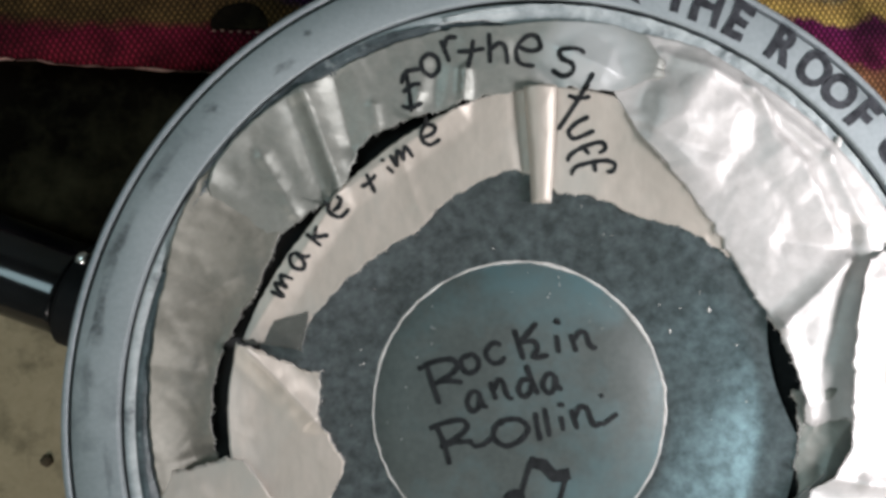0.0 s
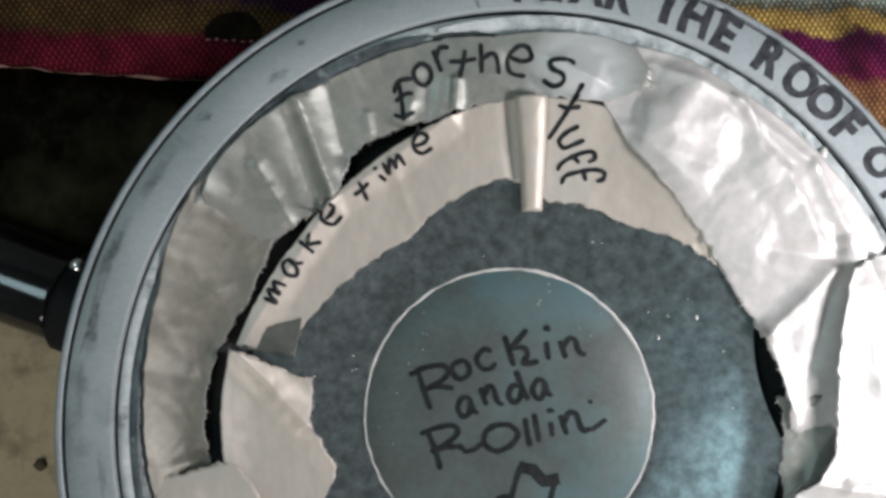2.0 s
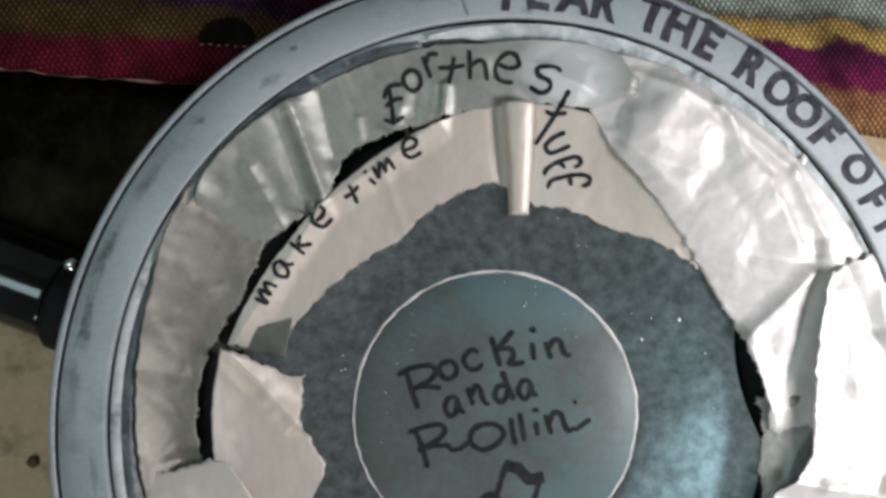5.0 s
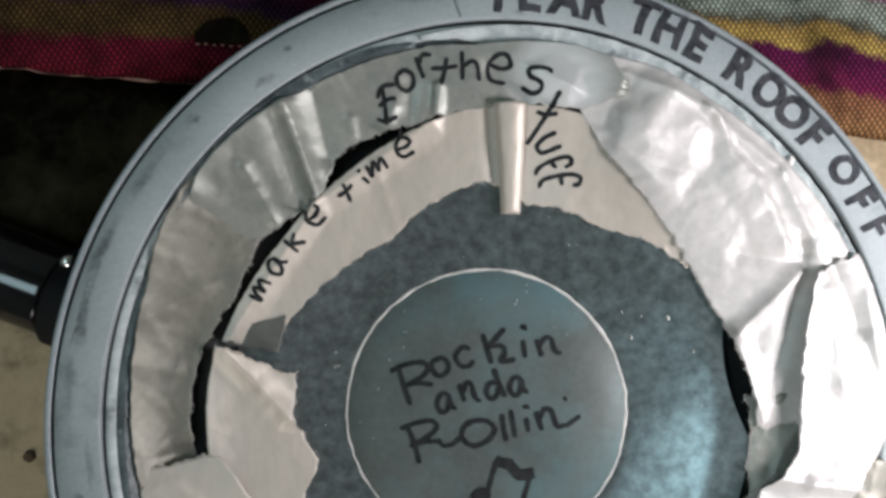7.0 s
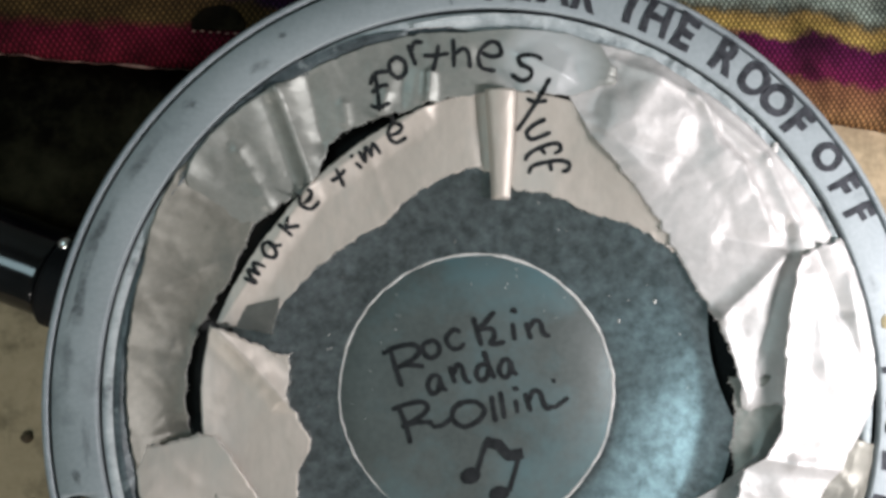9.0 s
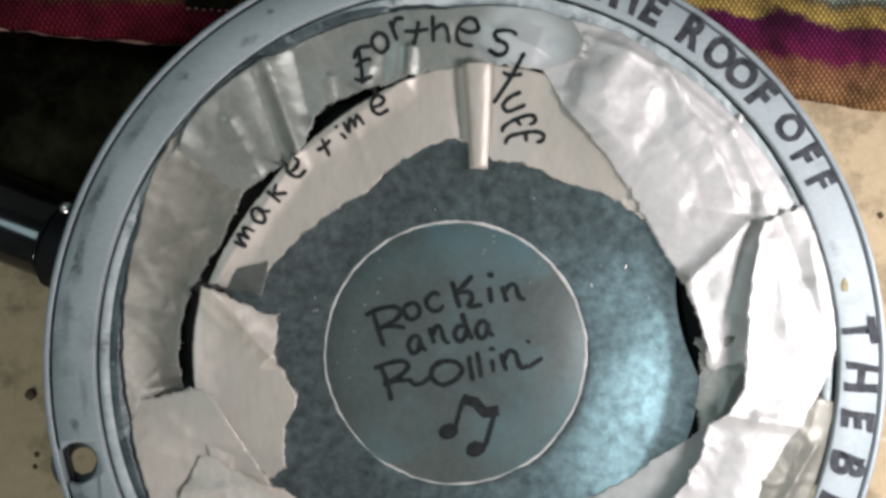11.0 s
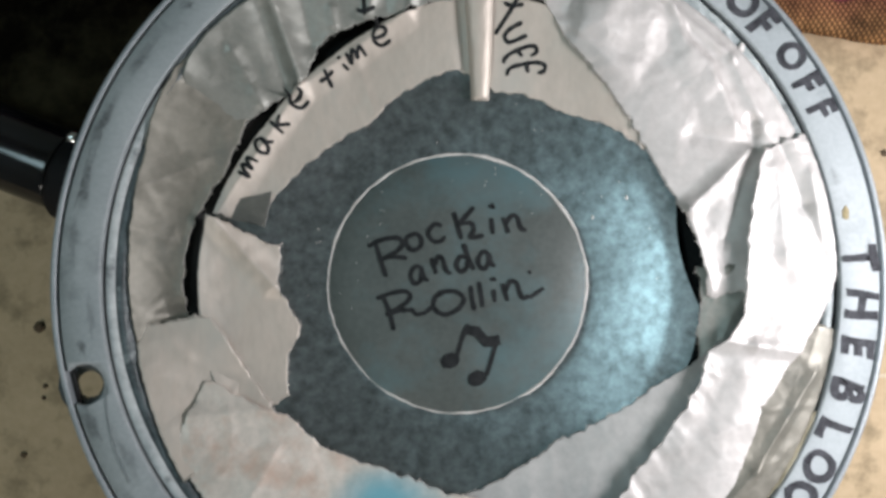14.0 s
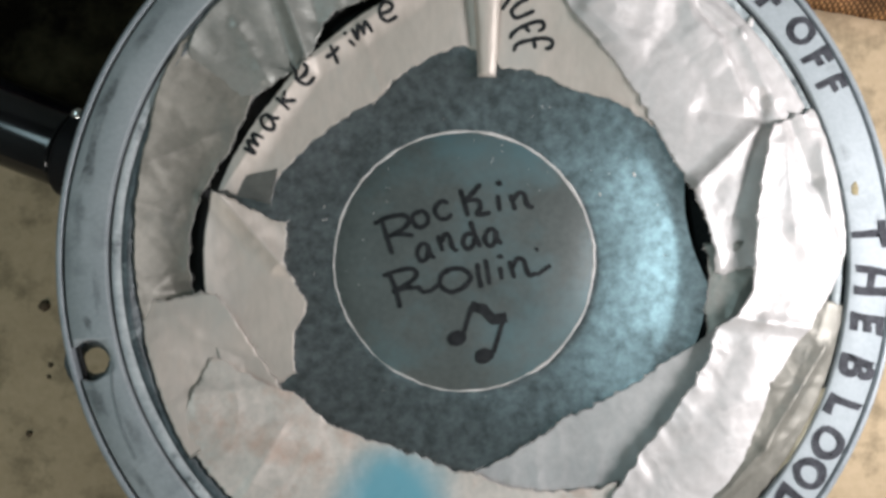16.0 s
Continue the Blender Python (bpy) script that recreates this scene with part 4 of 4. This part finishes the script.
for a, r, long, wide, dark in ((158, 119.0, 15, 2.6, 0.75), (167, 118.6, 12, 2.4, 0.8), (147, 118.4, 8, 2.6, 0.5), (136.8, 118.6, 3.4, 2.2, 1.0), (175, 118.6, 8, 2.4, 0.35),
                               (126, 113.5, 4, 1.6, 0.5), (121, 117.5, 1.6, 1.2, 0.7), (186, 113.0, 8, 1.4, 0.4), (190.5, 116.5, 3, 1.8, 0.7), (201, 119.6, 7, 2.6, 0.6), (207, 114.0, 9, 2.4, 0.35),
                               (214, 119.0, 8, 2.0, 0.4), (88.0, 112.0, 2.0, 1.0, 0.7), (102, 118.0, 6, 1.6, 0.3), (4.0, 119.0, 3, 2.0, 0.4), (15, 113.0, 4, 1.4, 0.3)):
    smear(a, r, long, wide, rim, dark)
for points, wide in ((((96.5, 110.8), (97.0, 116), (97.2, 121.4)), 0.4), (((197.0, 112.5), (201.0, 114.6), (206.0, 116.2), (211.0, 116.8)), 0.4)):
    stroke([polar(a, r) for a, r in points], wide, RIM_TREE, "scratch", rim, SMUDGE)

# tan scrap of old tape by the rim, and a drop of glue
tape = surface("tan_old_tape", (0.30, 0.27, 0.19), (0.50, 0.46, 0.35), 90, 500, 0.7, 0.0, 0.5, 0.0006, stain=(0.10, 0.085, 0.05), stain_scale=90, stain_at=(0.55, 0.7))
foil_sheet("tape_scrap", [(321, 107.4), (330, 106.0), (338, 106.8)], [(321, 108.4), (326, 109.6), (338, 109.8)], 1.0, 0.0, 0.4, 0.4, 6.0, 5.9, tape, "tan scrap of old tape beside the rim", speaker, torn=0.6, fibres=12)
bm = bmesh.new()
bmesh.ops.create_icosphere(bm, subdivisions=2, radius=1.0)
x, y = polar(40.5, 107.6)
for v in bm.verts:
    d = 1 + 0.4 * noise.noise(v.co * 1.9)
    v.co = Vector(((x + v.co.x * 1.1 * d) * MM, (y + v.co.y * 1.6 * d) * MM, (TOP - 1.0 + v.co.z * 0.7) * MM))
part("glue_drop", bm, GLUE, speaker, "dried pale drop of glue by the rim")

# small stain on the rim
bm = bmesh.new()
bmesh.ops.create_icosphere(bm, subdivisions=2, radius=1.0)
x, y = polar(9.5, 113.6)
for v in bm.verts:
    d = 1 + 0.4 * noise.noise(v.co * 1.7)
    v.co = Vector(((x + v.co.x * 1.3 * d) * MM, (y + v.co.y * 2.2 * d) * MM, (TOP + 0.2 + v.co.z * 0.25) * MM))
part("rust_spot", bm, RUST, speaker, "small brownish rust spot on the rim")

# ---- things beside it ----
def woven_bag():
    bm = bmesh.new()
    nx, prof = 160, [(0.03, 0.0), (0.025, 0.010), (0.012, 0.018), (0.002, 0.0225), (0.0, 0.0245), (0.002, 0.0262), (0.006, 0.0270), (0.012, 0.0272), (0.025, 0.0275), (0.05, 0.0282), (0.12, 0.029), (0.25, 0.026), (0.30, 0.0)]
    cols = []
    for n in range(nx + 1):
        x = -0.30 + 0.60 * n / nx
        front = float(np.interp(x, [-0.30, -0.144, -0.09, 0.05, 0.095, 0.134, 0.30], [0.102, 0.0985, 0.0945, 0.089, 0.083, 0.077, 0.070]))
        front += 0.0012 * noise.noise((x * 60, 0, 0)) + 0.0006 * noise.noise((x * 200, 3, 0))
        col = []
        for d, z in prof:
            drop = 0.0 if x < 0.06 else min(1, (x - 0.06) / 0.05) * 0.006
            rise = 0.0015 * noise.noise((x * 18, d * 18, 2)) if z > 0.02 else 0
            col.append(bm.verts.new((x, front + d, max(0, z - (drop if z > 0.01 else 0) + rise))))
        cols.append(col)
    for a, b in zip(cols, cols[1:]):
        for k in range(len(prof) - 1):
            bm.faces.new((a[k], b[k], b[k + 1], a[k + 1]))
        bm.faces.new((a[0], a[-1], b[-1], b[0]))
    bm.faces.new(cols[0])
    bm.faces.new(list(reversed(cols[-1])))
    bmesh.ops.recalc_face_normals(bm, faces=bm.faces)
    bag = tagged(new("woven_bag"), "coarse woven bag with red, purple and gold bands on the floor", "bag")
    part("body", bm, WOVEN, bag)
    bm = bmesh.new()
    rings = []
    for n in range(221):
        x = -0.30 + 0.24 * n / 220
        y = float(np.interp(x, [-0.30, -0.144, -0.09, 0.05, 0.12], [0.102, 0.0985, 0.0945, 0.089, 0.079])) + 0.0012 * noise.noise((x * 60, 0, 0)) + 0.0006 * noise.noise((x * 200, 3, 0)) - 0.0002
        thick = max(0.00005, 0.0001 + 0.0009 * noise.noise((x * 90, 5, 0)))
        rings.append([bm.verts.new((x, y + thick * math.cos(a), 0.0240 + thick * math.sin(a))) for a in (0, 1.26, 2.51, 3.77, 5.03)])
    for a, b in zip(rings, rings[1:]):
        for k in range(5):
            bm.faces.new((a[k], b[k], b[(k + 1) % 5], a[(k + 1) % 5]))
    part("hem", bm, HEM, bag, "pale frayed thread along the hem")
    bm = bmesh.new()
    bmesh.ops.create_icosphere(bm, subdivisions=3, radius=1.0)
    for v in bm.verts:
        d = 1 + 0.2 * noise.noise(v.co * 1.5)
        v.co = Vector((-0.0805 + v.co.x * 0.0082 * d, 0.1070 + max(v.co.y, -0.28) * 0.0056 * d, 0.0274 + v.co.z * 0.0006))
    part("patch", bm, SHADE_AND_PATCH, bag, "small black half-round patch sewn on the cloth")
    for n in range(7):
        bm = bmesh.new()
        bmesh.ops.create_icosphere(bm, subdivisions=1, radius=1.0)
        for v in bm.verts:
            v.co = Vector((-0.0880 + 0.0024 * n + v.co.x * 0.0007, 0.1050 - 0.00015 * n + 0.0002 * (n % 2) + v.co.y * 0.0003, 0.0278 + v.co.z * 0.0003))
        part("stitch", bm, HEM, bag)


woven_bag()


# Added sheet standing in for deep shade on the floor.
def shade_sheet():
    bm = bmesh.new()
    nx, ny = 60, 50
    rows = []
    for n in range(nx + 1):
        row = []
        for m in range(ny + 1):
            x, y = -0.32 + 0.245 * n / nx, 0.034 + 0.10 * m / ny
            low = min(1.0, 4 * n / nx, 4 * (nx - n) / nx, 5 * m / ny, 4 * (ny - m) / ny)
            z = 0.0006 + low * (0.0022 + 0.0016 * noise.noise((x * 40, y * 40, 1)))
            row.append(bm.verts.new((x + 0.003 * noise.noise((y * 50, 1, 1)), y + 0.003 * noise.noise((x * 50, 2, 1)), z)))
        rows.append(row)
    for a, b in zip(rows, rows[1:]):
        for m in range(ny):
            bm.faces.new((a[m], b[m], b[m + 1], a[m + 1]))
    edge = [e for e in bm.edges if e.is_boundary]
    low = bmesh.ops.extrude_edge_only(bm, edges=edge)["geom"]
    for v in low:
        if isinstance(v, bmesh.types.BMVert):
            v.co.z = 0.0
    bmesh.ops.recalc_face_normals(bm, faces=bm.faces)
    tagged(link("shade_sheet", bm, SHADE_AND_PATCH), "crumpled black-brown sheet added as deep shade on the floor beside the bag", "cloth")


shade_sheet()


def torch():
    """Black tube with a wider end, lying on the floor, its end under the loudspeaker's edge."""
    ob = tagged(new("torch"), "glossy black tube torch lying on the floor beside the loudspeaker", "torch")
    turn = Matrix.Translation((-0.1255, 0.0320, 0.0155)) @ pose(0, 0, 0, 0, -90, -21)

    def round_part(name, profile, material, label):
        bm = lathe([(r, z) for r, z in profile], 64)
        bmesh.ops.transform(bm, matrix=turn, verts=bm.verts)
        return part(name, bm, material, ob, label)

    round_part("tube", [(1, 5), (13.2, 5), (13.5, 5.6), (13.5, 6.4), (13.5, 40), (13.5, 189), (13.5, 190), (12.5, 192), (1, 192)], TUBE, "glossy black barrel")
    round_part("seam", [(11, 3.6), (12.9, 3.6), (12.9, 5.2), (11, 5.2)], COLLAR, "")
    round_part("end_collar", [(1, -12), (14.6, -12), (15.4, -11.4), (15.4, -10.6), (15.4, 2.2), (15.4, 3.0), (14.8, 3.8), (1, 3.8)], COLLAR, "wider matt black end collar")
    bm = bmesh.new()
    bmesh.ops.create_icosphere(bm, subdivisions=2, radius=0.0024)
    for v in bm.verts:
        v.co = v.co * (1 + 0.25 * noise.noise(v.co * 900)) + Vector((-0.1235, 0.0425, 0.0268))
    part("stud", bm, SILVER, ob, "small bright silver stud")


torch()

# specks on the floor
DIRT = surface("dark_dirt", (0.05, 0.035, 0.02), (0.12, 0.08, 0.045), 300, 900, 0.9)
for x, y, size in ((-146, -17, 2.0), (-143.5, -37, 0.9), (-144, -41, 0.8), (-150, -60, 1.1), (150, -62, 1.0), (153, 22, 1.4), (148, 44, 1.2)):
    bm = bmesh.new()
    bmesh.ops.create_icosphere(bm, subdivisions=2, radius=1.0)
    for v in bm.verts:
        d = size * (1 + 0.4 * noise.noise(v.co * 1.3 + Vector((x, y, 0))))
        v.co = Vector(((x + v.co.x * d) * MM, (y + v.co.y * d) * MM, max(0.0, 0.2 + v.co.z * 0.4 * d) * MM))
    tagged(link("crumb", bm, DIRT), "tiny brown crumb of dirt on the tan floor", "crumb", group="crumbs on the floor")
